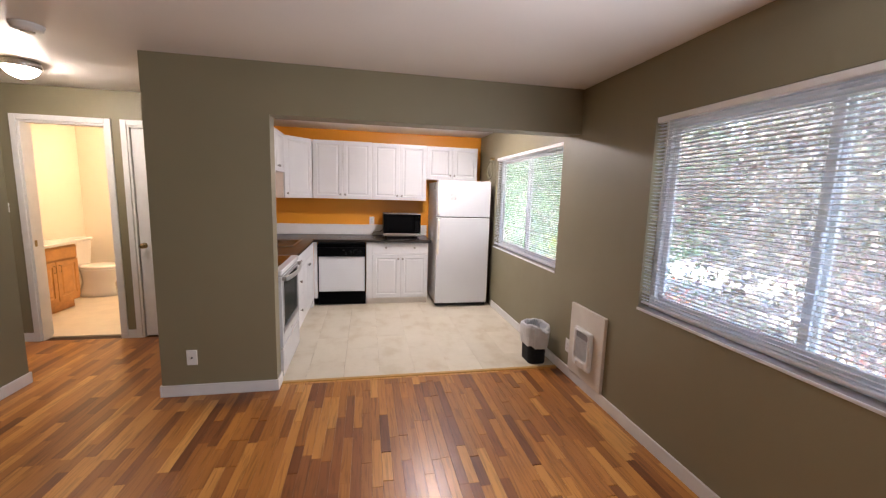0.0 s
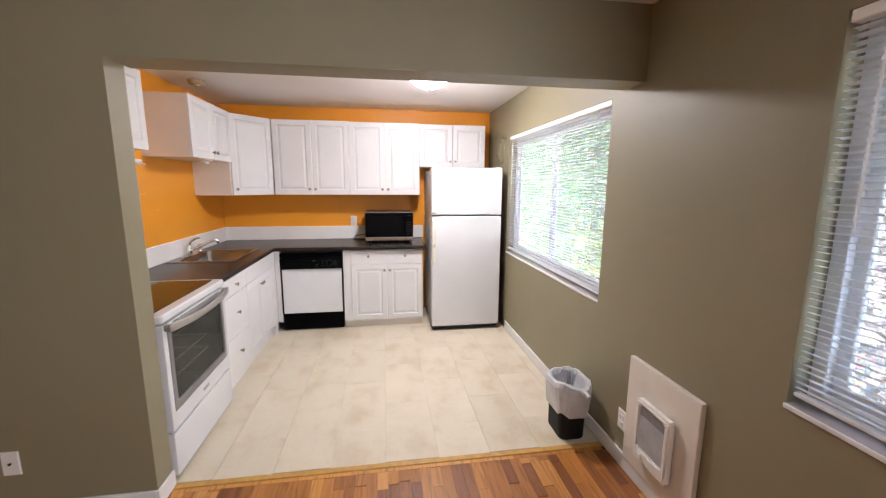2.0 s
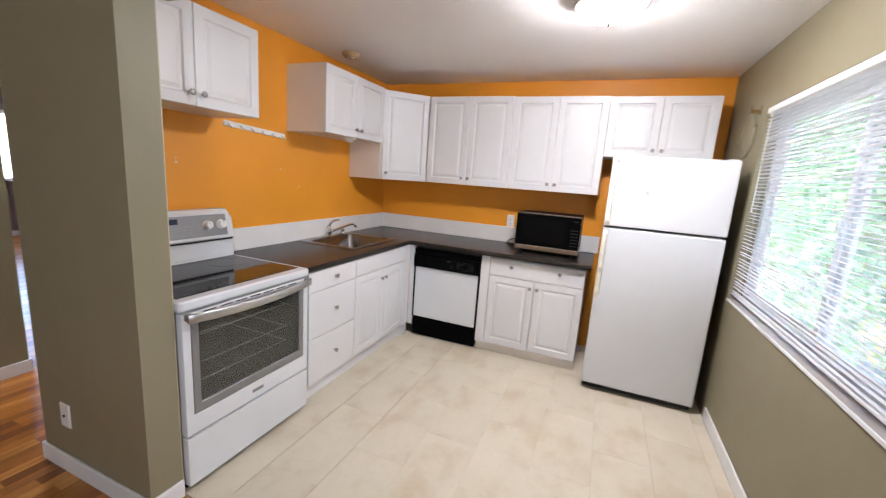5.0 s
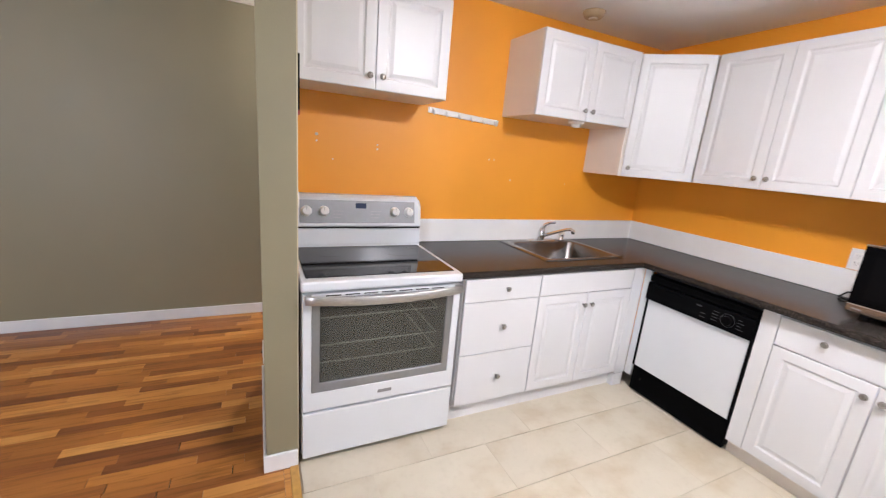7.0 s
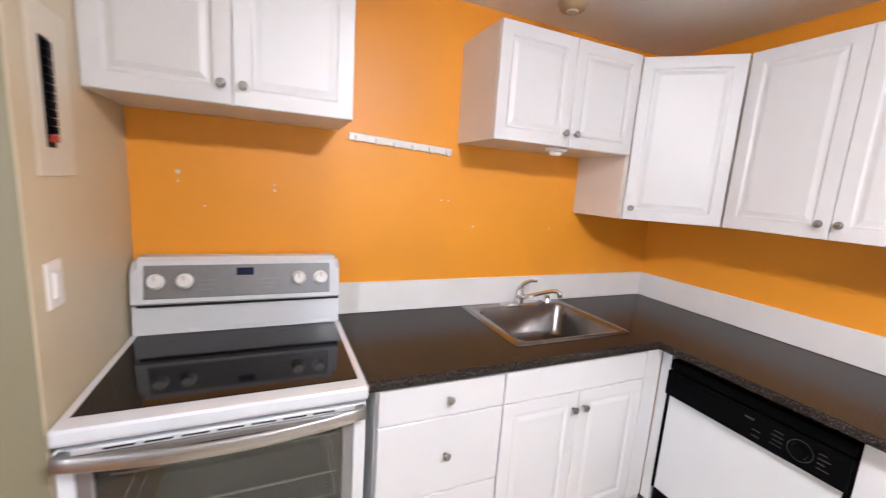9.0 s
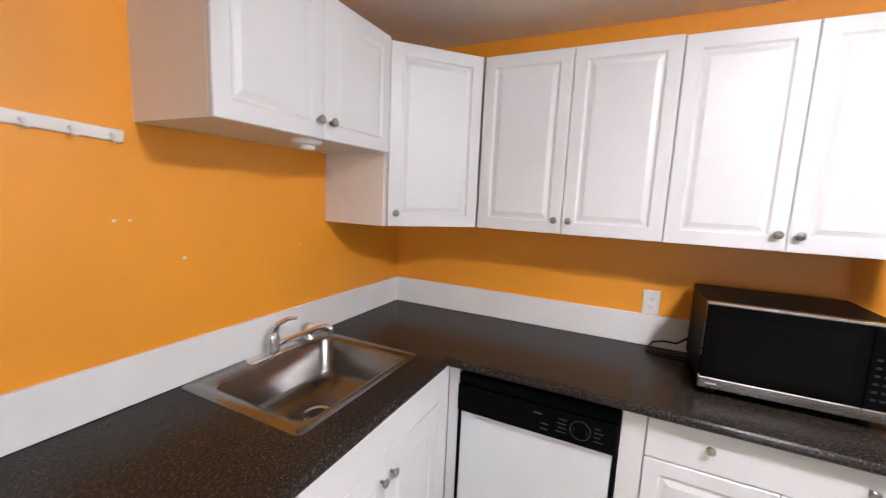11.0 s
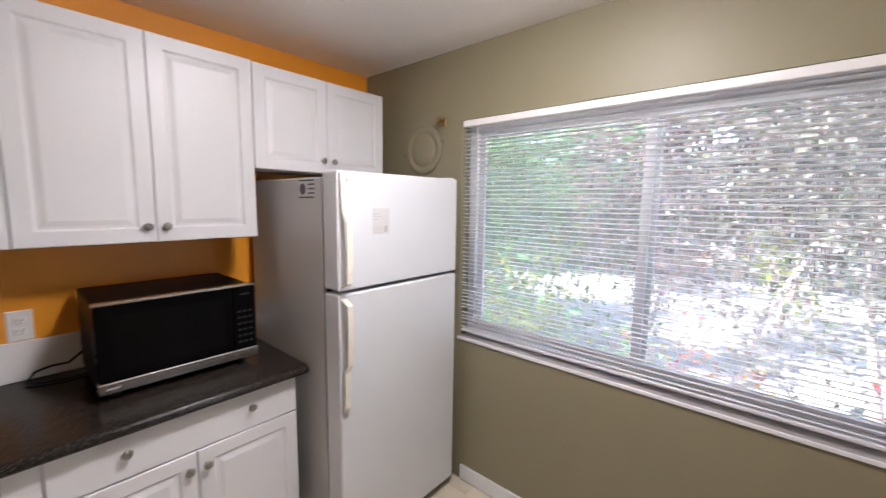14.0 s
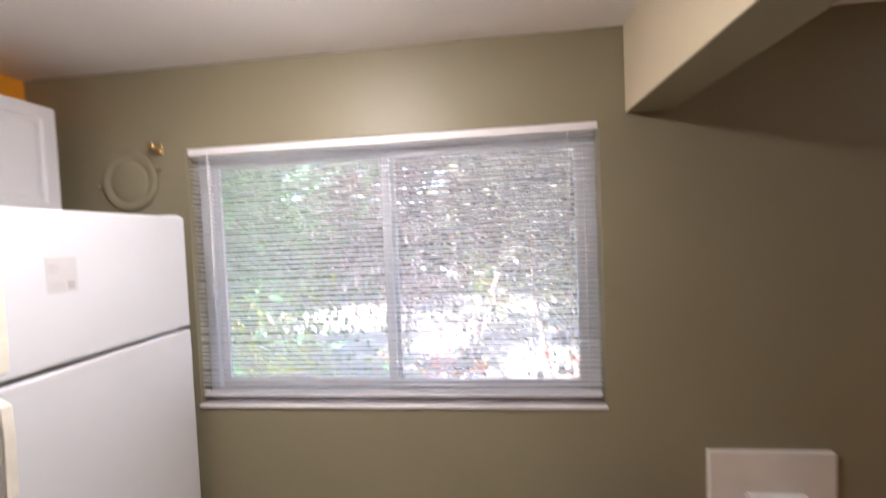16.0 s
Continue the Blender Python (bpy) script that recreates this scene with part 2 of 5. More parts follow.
sl_tr.inputs[0].default_value, sl_mix.inputs[0].default_value = (0.82, 0.85, 0.90, 1), 0.14
sl_nt.links.new(sl_nt.nodes["Principled BSDF"].outputs[0], sl_mix.inputs[1])
sl_nt.links.new(sl_tr.outputs[0], sl_mix.inputs[2])
sl_nt.links.new(sl_mix.outputs[0], sl_nt.nodes["Material Output"].inputs[0])
M_WINFRAME = plain("white_window_aluminium", (0.78, 0.81, 0.84), 0.4, 0, 0.04, 12)
# darker than the white trim: the window recess's shade is in the colour
M_SILL = plain("grey_brown_sill_shade", (0.36, 0.32, 0.29), 0.5, 0, 0.12, 9)
M_BAG = plain("white_bin_liner", (0.56, 0.575, 0.60), 0.38, 0, 0.08, 14, 1.0, 38)
M_PAPER = plain("printed_paper", (0.56, 0.55, 0.54), 0.6, 0, 0.03, 15)
M_INK = plain("grey_ink", (0.30, 0.28, 0.28), 0.6, 0, 0.1, 30)
M_KEY = plain("dim_key_print", (0.009, 0.009, 0.009), 0.5, 0, 0.1, 30)
M_FAINT = plain("faint_ink", (0.42, 0.39, 0.39), 0.6, 0, 0.1, 30)
M_LOUVRE = plain("grey_heater_metal", (0.52, 0.52, 0.51), 0.45, 0, 0.08, 20)
M_STICKER = plain("label_paper", (0.55, 0.54, 0.53), 0.5, 0, 0.03, 15)
M_INKDARK = plain("dark_ink", (0.07, 0.065, 0.07), 0.5, 0, 0.1, 30)
M_PRINT = plain("pale_panel_print", (0.055, 0.055, 0.055), 0.5, 0, 0.1, 30)
M_RED = plain("red_plastic", (0.35, 0.03, 0.02), 0.4, 0, 0.1, 30)
M_DISPLAY = plain("dark_blue_display", (0.01, 0.015, 0.05), 0.12, 0, 0.1, 30)
M_PATCH = plain("white_filler", (0.72, 0.70, 0.66), 0.8, 0, 0.1, 60)
M_GLASS = glass("window_glass", (0.97, 0.98, 0.98), 0.04, 0.20)
M_OVENGLASS = glass("tinted_oven_glass", (0.52, 0.53, 0.48), 0.07, 0.0, 0.22)
M_OVENIN = plain("grey_oven_enamel", (0.075, 0.075, 0.07), 0.5, 0, 0.1, 8)
M_LAMP = glow("kitchen_lamp_glass", (1.0, 0.95, 0.90), LAMP_KITCHEN)
M_LAMPHALL = glow("hall_lamp_glass", (1.0, 0.90, 0.74), LAMP_HALL)
M_LAMPBATH = glow("bath_lamp_glass", (1.0, 0.72, 0.43), LAMP_BATH)
M_LEAF1 = leafy("fresh_green_leaves", (0.045, 0.130, 0.050), (0.075, 0.200, 0.075), (0.150, 0.270, 0.090))
M_DETECT = plain("yellowed_tan_plastic", (0.40, 0.29, 0.16), 0.45, 0, 0.06, 20)
M_TWIG = plain("pale_pinkish_twigs", (0.36, 0.28, 0.27), 0.8, 0, 0.3, 9)
M_LEAF4 = leafy("yellow_green_leaves", (0.161, 0.223, 0.037), (0.26, 0.322, 0.05), (0.372, 0.36, 0.062))
M_LEAF5 = leafy("mixed_pale_leaves", (0.074, 0.062, 0.059), (0.13, 0.118, 0.102), (0.192, 0.211, 0.143))
M_LEAF2 = leafy("russet_leaves", (0.062, 0.038, 0.041), (0.136, 0.087, 0.084), (0.248, 0.18, 0.167))
M_LEAF3 = leafy("dull_green_leaves", (0.043, 0.056, 0.04), (0.087, 0.102, 0.074), (0.155, 0.167, 0.112))
M_BARK = plain("grey_brown_bark", (0.30, 0.23, 0.20), 0.85, 0, 0.3, 14, 0.6, 40)
M_GROUND = plain("pale_gravel", (0.25, 0.238, 0.226), 0.9, 0, 0.3, 3, 0.6, 30)
M_STUCCO = plain("outer_stucco", (0.45, 0.40, 0.34), 0.9, 0, 0.06, 2, 0.4, 60)
M_FASCIA = plain("painted_fascia", (0.36, 0.28, 0.24), 0.7, 0, 0.08, 5)
M_FLOWER = leafy("flower_heads", (0.45, 0.03, 0.02), (0.55, 0.10, 0.03), (0.6, 0.3, 0.05))


# ---- mesh helpers ----
def box(bm, x0, x1, y0, y1, z0, z1, bev=0.0, seg=1):
    vs = [bm.verts.new((x, y, z)) for x in (x0, x1) for y in (y0, y1) for z in (z0, z1)]
    fs = [bm.faces.new([vs[i] for i in q]) for q in ((0, 1, 3, 2), (4, 6, 7, 5), (0, 4, 5, 1), (2, 3, 7, 6), (0, 2, 6, 4), (1, 5, 7, 3))]
    if bev > 0:
        es = list({e for f in fs for e in f.edges})
        bmesh.ops.bevel(bm, geom=es, offset=bev, segments=seg, affect="EDGES", profile=0.5)


def boxes(*items, bev=0.0, seg=1):
    bm = bmesh.new()
    for it in items:
        box(bm, *it, bev=bev, seg=seg)
    return bm


def ring_frame(bm, x0, x1, outer, inner, bev=0.0025, seg=1):
    """A closed frame in the y-z plane: outer and inner are (y0, y1, z0, z1)."""
    loops = []
    for x, (y0, y1, z0, z1) in ((x0, outer), (x1, outer), (x1, inner), (x0, inner)):
        loops.append([bm.verts.new((x, y, z)) for y, z in ((y0, z0), (y1, z0), (y1, z1), (y0, z1))])
    for a, b in zip(loops, loops[1:] + loops[:1]):
        for k in range(4):
            bm.faces.new((a[k], a[(k + 1) % 4], b[(k + 1) % 4], b[k]))
    bmesh.ops.bevel(bm, geom=list(bm.edges), offset=bev, segments=seg, affect="EDGES")
    return bm


def finish(name, bm, material, smooth=False):
    bmesh.ops.recalc_face_normals(bm, faces=bm.faces)
    me = bpy.data.meshes.new(name)
    bm.to_mesh(me)
    bm.free()
    for mm in material if isinstance(material, (list, tuple)) else (material,):
        me.materials.append(mm)
    if smooth:
        for p in me.polygons:
            p.use_smooth = True
    return me


def thing(name, at, label, category, group="", kind=""):
    ob = new(name)
    ob.empty_display_size = 0.05
    ob.matrix_basis = Matrix.Translation(at)
    return tagged(ob, label, category, group, kind)


def part(name, bm, material, parent, label="", smooth=False):
    ob = new(name, finish(name, bm, material, smooth))
    ob.parent = parent
    ob.matrix_parent_inverse = parent.matrix_basis.inverted() if parent.type == "EMPTY" else Matrix()
    return tagged(ob, label)


def solid(name, bm, material, label="", category="", group="", kind="", smooth=False):
    return tagged(new(name, finish(name, bm, material, smooth)), label, category, group, kind)


def plane_at(origin, u, n):
    """Local axes: u along the face, world z up the face, n out of it."""
    u, n = Vector(u).normalized(), Vector(n).normalized()
    return Matrix.Translation(origin) @ Matrix((u, (0, 0, 1), n)).transposed().to_4x4()


def rings(bm, m, w, h, prof, back=True):
    """A panel w by h with nested rectangular steps: prof holds (inset, height)."""
    loops = []
    for ins, z in prof:
        loops.append([bm.verts.new(m @ Vector(p)) for p in ((ins, ins, z), (w - ins, ins, z), (w - ins, h - ins, z), (ins, h - ins, z))])
    for a, b in zip(loops, loops[1:]):
        for k in range(4):
            bm.faces.new((a[k], a[(k + 1) % 4], b[(k + 1) % 4], b[k]))
    bm.faces.new(loops[-1])
    if back:
        bm.faces.new(loops[0][::-1])


DOOR = [(0, 0), (0, 0.016), (0.003, 0.019), (0.052, 0.019), (0.060, 0.0125), (0.068, 0.0125), (0.086, 0.018)]
SLAB = [(0, 0), (0, 0.016), (0.003, 0.019)]


def lathe(bm, m, prof, seg=20, cap=True):
    """Turn (radius, height) round the local z of m."""
    loops = []
    for r, z in prof:
        if r < 1e-5:
            loops.append([bm.verts.new(m @ Vector((0, 0, z)))])
        else:
            loops.append([bm.verts.new(m @ Vector((r * math.cos(2 * math.pi * k / seg), r * math.sin(2 * math.pi * k / seg), z))) for k in range(seg)])
    for a, b in zip(loops, loops[1:]):
        for k in range(seg):
            q = [a[k % len(a)], a[(k + 1) % len(a)], b[(k + 1) % len(b)], b[k % len(b)]]
            q = [v for i, v in enumerate(q) if v not in q[:i]]
            if len(q) > 2:
                bm.faces.new(q)
    if cap:
        for l in (loops[0], loops[-1]):
            if len(l) > 2:
                bm.faces.new(l)


def tube(bm, pts, rad, seg=8):
    """A tube along points; rad is a number or one for each point."""
    pts = [Vector(p) for p in pts]
    rad = rad if isinstance(rad, (list, tuple)) else [rad] * len(pts)
    last = None
    for i, p in enumerate(pts):
        d = (pts[min(i + 1, len(pts) - 1)] - pts[max(i - 1, 0)]).normalized()
        q = d.to_track_quat("Z", "Y").to_matrix()
        ring = [bm.verts.new(p + q @ Vector((rad[i] * math.cos(2 * math.pi * k / seg), rad[i] * math.sin(2 * math.pi * k / seg), 0))) for k in range(seg)]
        if last:
            for k in range(seg):
                bm.faces.new((last[k], last[(k + 1) % seg], ring[(k + 1) % seg], ring[k]))
        else:
            bm.faces.new(ring[::-1])
        last = ring
    bm.faces.new(last)


def facing(origin, n):
    """A pose whose local z points along n."""
    return Matrix.Translation(origin) @ Vector(n).to_track_quat("Z", "Y").to_matrix().to_4x4()


KNOB = [(0.0055, 0), (0.0055, 0.010), (0.0075, 0.013), (0.0135, 0.017), (0.0155, 0.021), (0.0145, 0.025), (0.009, 0.0275), (0.0, 0.028)]


def knob(origin, n, parent):
    bm = bmesh.new()
    lathe(bm, facing(origin, n), KNOB, 16)
    return part("knob", bm, M_NICKEL, parent, "satin nickel mushroom knob", True)


# ---- large structure ----
XW, XL, YB, ZC = 2.085, -1.02, 6.265, 2.412
XLIV, YREAR, FX_FLOOR = -2.20, -1.7, -8.0
WIN_Z0, WIN_Z1 = 0.85, 2.04
WINS = [(0.64, 2.472), (3.623, 5.455)]

solid("floor_living", boxes((XLIV - 0.2, XW + 0.15, YREAR - 0.1, 3.445, -0.12, -0.012), (FX_FLOOR, XL - 0.05, 3.445, 4.76, -0.12, -0.012), (FX_FLOOR, XLIV - 0.2, 2.4, 3.445, -0.12, -0.012), (FX_FLOOR, -3.8, 4.76, 6.4, -0.12, -0.012)), M_SUBFLOOR, "dark subfloor under worn hardwood strips", "floor", kind="structure")
solid("floor_kitchen", boxes((XL - 0.05, XW + 0.15, 3.445, YB + 0.1, -0.12, -0.004)), M_GROUT, "cream vinyl tile floor with dark joints", "floor", kind="structure")
solid("floor_bath", boxes((-3.8, -1.15, 4.76, 7.0, -0.12, 0.0)), M_BATHFLOOR, "cream vinyl bathroom floor", "floor", kind="structure")
solid("ceiling", boxes((-8.1, XW + 0.2, YREAR - 0.1, 7.1, ZC, ZC + 0.15)), M_CEIL, "white painted ceiling", "ceiling", kind="structure")

# window wall with two openings
bm = bmesh.new()
ys = [YREAR - 0.1, WINS[0][0], WINS[0][1], WINS[1][0], WINS[1][1], YB + 0.1]
for k in range(5):
    if k in (1, 3):
        box(bm, XW, XW + 0.14, ys[k], ys[k + 1], -0.3, WIN_Z0)
        box(bm, XW, XW + 0.14, ys[k], ys[k + 1], WIN_Z1, ZC + 0.15)
    else:
        box(bm, XW, XW + 0.14, ys[k], ys[k + 1], -0.3, ZC + 0.15)
solid("wall_east", bm, M_OLIVE, "olive painted wall with two wide windows", "wall", kind="structure")
solid("outer_cladding", boxes((XW + 0.142, XW + 0.16, YREAR - 0.1, WINS[0][0] - 0.05, -0.3, 2.5), (XW + 0.142, XW + 0.16, WINS[1][1] + 0.05, 7.1, -0.3, 2.5)), M_STUCCO, "rough stucco outside of the house", "wall", kind="structure")
solid("wall_kitchen_back", boxes((XL - 0.05, XW, YB, YB + 0.1, 0, ZC)), M_ORANGE, "bright orange painted kitchen wall", "wall", kind="structure")
solid("wall_kitchen_side", boxes((XL - 0.05, XL, 3.47, YB, 0, ZC)), M_ORANGE, "bright orange painted kitchen wall", "wall", kind="structure")
solid("wall_hall_side", boxes((-1.115, XL - 0.054, 3.47, 4.64, 0, ZC)), M_OLIVE, "olive painted hall wall", "wall", kind="structure")
# stub wall and the beam over the opening in one piece
solid("wall_opening", boxes((-1.115, -0.32, 3.335, 3.469, 0, ZC), (-0.32, XW - 0.001, 3.335, 3.515, 2.060, ZC)), M_OLIVE, "olive stub wall with a beam over the kitchen opening", "wall", kind="structure")
solid("wall_west", boxes((XLIV - 0.12, XLIV, YREAR, 3.70, 0, ZC)), M_OLIVE, "olive painted living room wall", "wall", kind="structure")
solid("wall_south", boxes((XLIV - 0.2, XW, YREAR - 0.1, YREAR, 0, ZC)), M_OLIVE, "olive painted rear wall", "wall", kind="structure")
# thin cream face, paler than the olive wall and beam behind it
solid("wall_stub_kitchen", boxes((XL + 0.001, -0.322, 3.4692, 3.474, 0, ZC - 0.001), (-0.320, XW - 0.002, 3.5152, 3.519, 2.062, ZC - 0.001)), M_CREAMWALL, "cream kitchen-side face over the olive stub wall and beam", "wall", kind="structure")
# bath wall with door openings
BATH0, BATH1, DOORTOP = -2.765, -2.062, 2.10
CL0, CL1 = -1.885, -1.20
solid("wall_bath", boxes((-3.85, BATH0, 4.64, 4.75, 0, ZC), (BATH0, BATH1, 4.64, 4.75, DOORTOP, ZC), (BATH1, CL0, 4.64, 4.75, 0, ZC), (CL0, CL1, 4.64, 4.75, DOORTOP, ZC), (CL1, XL - 0.06, 4.64, 4.75, 0, ZC)), M_OLIVE, "olive painted hall wall with two doorways", "wall", kind="structure")
solid("wall_bath_west", boxes((-3.8, -3.70, 4.754, 7.0, 0, ZC)), M_BATHWALL, "cream bathroom wall", "wall", kind="structure")
solid("wall_bath_back", boxes((-3.70, -1.15, 6.9, 7.0, 0, ZC)), M_BATHWALL, "cream bathroom wall", "wall", kind="structure")
solid("wall_bath_east", boxes((-1.96, -1.90, 4.754, 6.9, 0, ZC)), M_BATHWALL, "cream bathroom wall", "wall", kind="structure")
solid("wall_bath_inside", boxes((-3.70, BATH0, 4.754, 4.764, 0, ZC), (BATH0, BATH1, 4.754, 4.764, DOORTOP, ZC), (BATH1, -1.96, 4.754, 4.764, 0, ZC)), M_BATHWALL, "cream bathroom wall", "wall", kind="structure")
solid("wall_closet_back", boxes((-1.9, XL - 0.06, 5.3, 5.4, 0, ZC)), M_OLIVE, "plain closet wall", "wall", kind="structure")
# far room past the hall, with its window
FX = -7.9
solid("wall_far_room", boxes((FX - 0.14, FX, 2.4, 4.7, 0, ZC), (FX - 0.14, FX, 6.0, 6.4, 0, ZC), (FX - 0.14, FX, 4.7, 6.0, 0, 0.92), (FX - 0.14, FX, 4.7, 6.0, 2.05, ZC)), M_LILAC, "muted lilac wall of the far room under a window", "wall", kind="structure")
solid("wall_far_south", boxes((FX, XLIV - 0.12, 2.4, 2.5, 0, ZC)), M_OLIVE, "plain wall of the far room", "wall", kind="structure")
solid("wall_far_north", boxes((FX, -3.804, 6.3, 6.4, 0, ZC)), M_OLIVE, "plain wall of the far room", "wall", kind="structure")


def baseboard(name, items):
    bm = bmesh.new()
    for it in items:
        box(bm, *it, bev=0.004, seg=2)
    return solid(name, bm, M_TRIM, "white painted baseboard", "baseboard", kind="structure")


BH = 0.088
baseboard("baseboard_window_wall", [(XW - 0.013, XW, YREAR, 5.42, 0, BH)])
baseboard("baseboard_stub", [(-1.115, -0.32, 3.322, 3.335, 0, BH), (-0.32, -0.307, 3.322, 3.469, 0, BH), (-1.128, -1.115, 3.322, 4.64, 0, BH)])
baseboard("baseboard_west", [(XLIV, XLIV + 0.013, YREAR, 3.713, 0, BH), (XLIV - 0.12, XLIV + 0.013, 3.70, 3.713, 0, BH)])
baseboard("baseboard_hall", [(-3.85, -2.816, 4.627, 4.64, 0, BH), (-2.011, -1.936, 4.627, 4.64, 0, BH)])
baseboard("baseboard_far_room", [(FX, FX + 0.013, 2.5, 6.3, 0, BH)])
solid("threshold_strip", boxes((-0.32, XW - 0.013, 3.432, 3.470, -0.004, 0.007), bev=0.003), M_STRIP, "golden oak threshold strip between hardwood and tile", "threshold", kind="structure")


def casing(name, x0, x1, y, top, w=0.075):
    bm = boxes((x0 - w, x0, y - 0.016, y, 0, top + w), (x1, x1 + w, y - 0.016, y, 0, top + w), (x0, x1, y - 0.016, y, top, top + w), bev=0.004, seg=2)
    box(bm, x0, x0 + 0.018, y - 0.002, y + 0.11, 0, top)
    box(bm, x1 - 0.018, x1, y - 0.002, y + 0.11, 0, top)
    box(bm, x0 + 0.018, x1 - 0.018, y - 0.002, y + 0.11, top - 0.018, top)
    return solid(name, bm, M_TRIM, "white painted door casing", "door casing", kind="structure")


casing("trim_bath_door", BATH0, BATH1, 4.64, DOORTOP, 0.05)
casing("trim_closet_door", CL0, CL1, 4.64, DOORTOP, 0.05)


# ---- windows and blinds ----
def window(name, y0, y1, parent_label):
    w = thing(name, (XW + 0.1, (y0 + y1) / 2, WIN_Z0), parent_label, "window", "windows", "structure")
    x0, x1 = XW + 0.075, XW + 0.125
    ym, f = (y0 + y1) / 2, 0.045
    part("window_frame", ring_frame(bmesh.new(), x0, x1, (y0, y1, WIN_Z0, WIN_Z1), (y0 + f, y1 - f, WIN_Z0 + f, WIN_Z1 - f)), M_WINFRAME, w, "white aluminium frame")
    for a, b, dx in ((y0 + f, ym + 0.03, 0.0), (ym - 0.03, y1 - f, 0.022)):
        s, xa = 0.04, x0 + 0.004 + dx
        z0, z1 = WIN_Z0 + f, WIN_Z1 - f
        sash = part("sash", ring_frame(bmesh.new(), xa, xa + 0.02, (a, b, z0, z1), (a + s, b - s, z0 + s, z1 - s)), M_WINFRAME, w)
        p = part("pane", boxes((xa + 0.008, xa + 0.012, a + s, b - s, z0 + s, z1 - s)), M_GLASS, sash)
        p.visible_shadow = False
    part("latch", boxes((x0 - 0.014, x0 + 0.004, ym - 0.012, ym + 0.012, 1.36, 1.44), bev=0.004), M_WINFRAME, w)
    sill = part("window_sill", boxes((XW - 0.002, XW + 0.075, y0, y1, WIN_Z0 - 0.012, WIN_Z0 + 0.003)), M_SILL, w, "worn grey-brown sill board, recess shade in its colour")
    part("sill_edge", boxes((XW - 0.010, XW - 0.002, y0 - 0.003, y1 + 0.003, WIN_Z0 - 0.012, WIN_Z0 + 0.004), bev=0.002), M_TRIM, sill, "chipped white front edge")
    return w


def slat_mesh(y0, y1):
    """A shallow curved aluminium slat, 25 mm deep."""
    bm = bmesh.new()
    top, low = [], []
    for k in range(5):
        u = k / 4 - 0.5
        x, z = u * 0.025, 0.0028 * (1 - 4 * u * u)
        top.append([bm.verts.new((x, y, z + 0.0005)) for y in (y0, y1)])
        low.append([bm.verts.new((x, y, z - 0.0005)) for y in (y0, y1)])
    for k in range(4):
        bm.faces.new((top[k][0], top[k + 1][0], top[k + 1][1], top[k][1]))
        bm.faces.new((low[k][0], low[k][1], low[k + 1][1], low[k + 1][0]))
    for k in (0, 4):
        bm.faces.new((top[k][0], top[k][1], low[k][1], low[k][0]))
    return finish("slat", bm, M_SLAT)


def blind(y0, y1):
    xb = XW + 0.020
    bl = thing("venetian_blind", (xb, (y0 + y1) / 2, WIN_Z0), "white aluminium venetian blind lowered with open slats", "window blind", "venetian blinds")
    a, b = y0 + 0.006, y1 - 0.006
    part("headrail", boxes((xb - 0.02, xb + 0.02, a, b, WIN_Z1 - 0.036, WIN_Z1 - 0.002), bev=0.003), M_HEADRAIL, bl)
    part("bottom_rail", boxes((xb - 0.013, xb + 0.013, a + 0.004, b - 0.004, WIN_Z0 + 0.034, WIN_Z0 + 0.048), bev=0.003), M_SLAT, bl)
    me = slat_mesh(a + 0.004, b - 0.004)
    n, z0, z1 = 52, WIN_Z0 + 0.060, WIN_Z1 - 0.052
    for k in range(n):
        s = new("slat", me)
        s.parent = bl
        s.matrix_parent_inverse = bl.matrix_basis.inverted()
        s.matrix_basis = pose(xb, 0, z0 + (z1 - z0) * k / (n - 1), random.uniform(-0.04, 0.04), 12 + random.uniform(-2.0, 2.0), 0)
    for f in (0.07, 0.5, 0.93):
        y = a + (b - a) * f
        part("ladder_cord", boxes((xb - 0.0135, xb - 0.0125, y - 0.0006, y + 0.0006, WIN_Z0 + 0.040, WIN_Z1 - 0.03), (xb + 0.0125, xb + 0.0135, y - 0.0006, y + 0.0006, WIN_Z0 + 0.040, WIN_Z1 - 0.03)), M_SLAT, bl)
    bm = bmesh.new()
    tube(bm, [(xb - 0.024, b - 0.10, WIN_Z1 - 0.03), (xb - 0.026, b - 0.10, WIN_Z1 - 0.62)], 0.0035, 6)
    part("tilt_wand", bm, M_WHITEPL, bl)
    bm = bmesh.new()
    tube(bm, [(xb - 0.024, a + 0.12, WIN_Z1 - 0.03), (xb - 0.025, a + 0.125, WIN_Z1 - 0.72)], 0.0018, 5)
    tube(bm, [(xb - 0.025, a + 0.125, WIN_Z1 - 0.72), (xb - 0.025, a + 0.125, WIN_Z1 - 0.76)], [0.003, 0.007], 8)
    part("pull_cord", bm, M_WHITEPL, bl)


window("window_1", *WINS[0], "wide sliding window with white aluminium frame in the living room")
window("window_2", *WINS[1], "wide sliding window with white aluminium frame in the kitchen")
blind(*WINS[0])
blind(*WINS[1])
w3 = thing("window_3", (FX, 5.35, 0.92), "bright window at the end of the far room", "window", "windows", "structure")
part("window_frame", boxes((FX - 0.1, FX - 0.04, 4.7, 4.75, 0.92, 2.05), (FX - 0.1, FX - 0.04, 5.95, 6.0, 0.92, 2.05), (FX - 0.1, FX - 0.04, 4.75, 5.95, 0.92, 0.97), (FX - 0.1, FX - 0.04, 4.75, 5.95, 2.0, 2.05)), M_WINFRAME, w3)
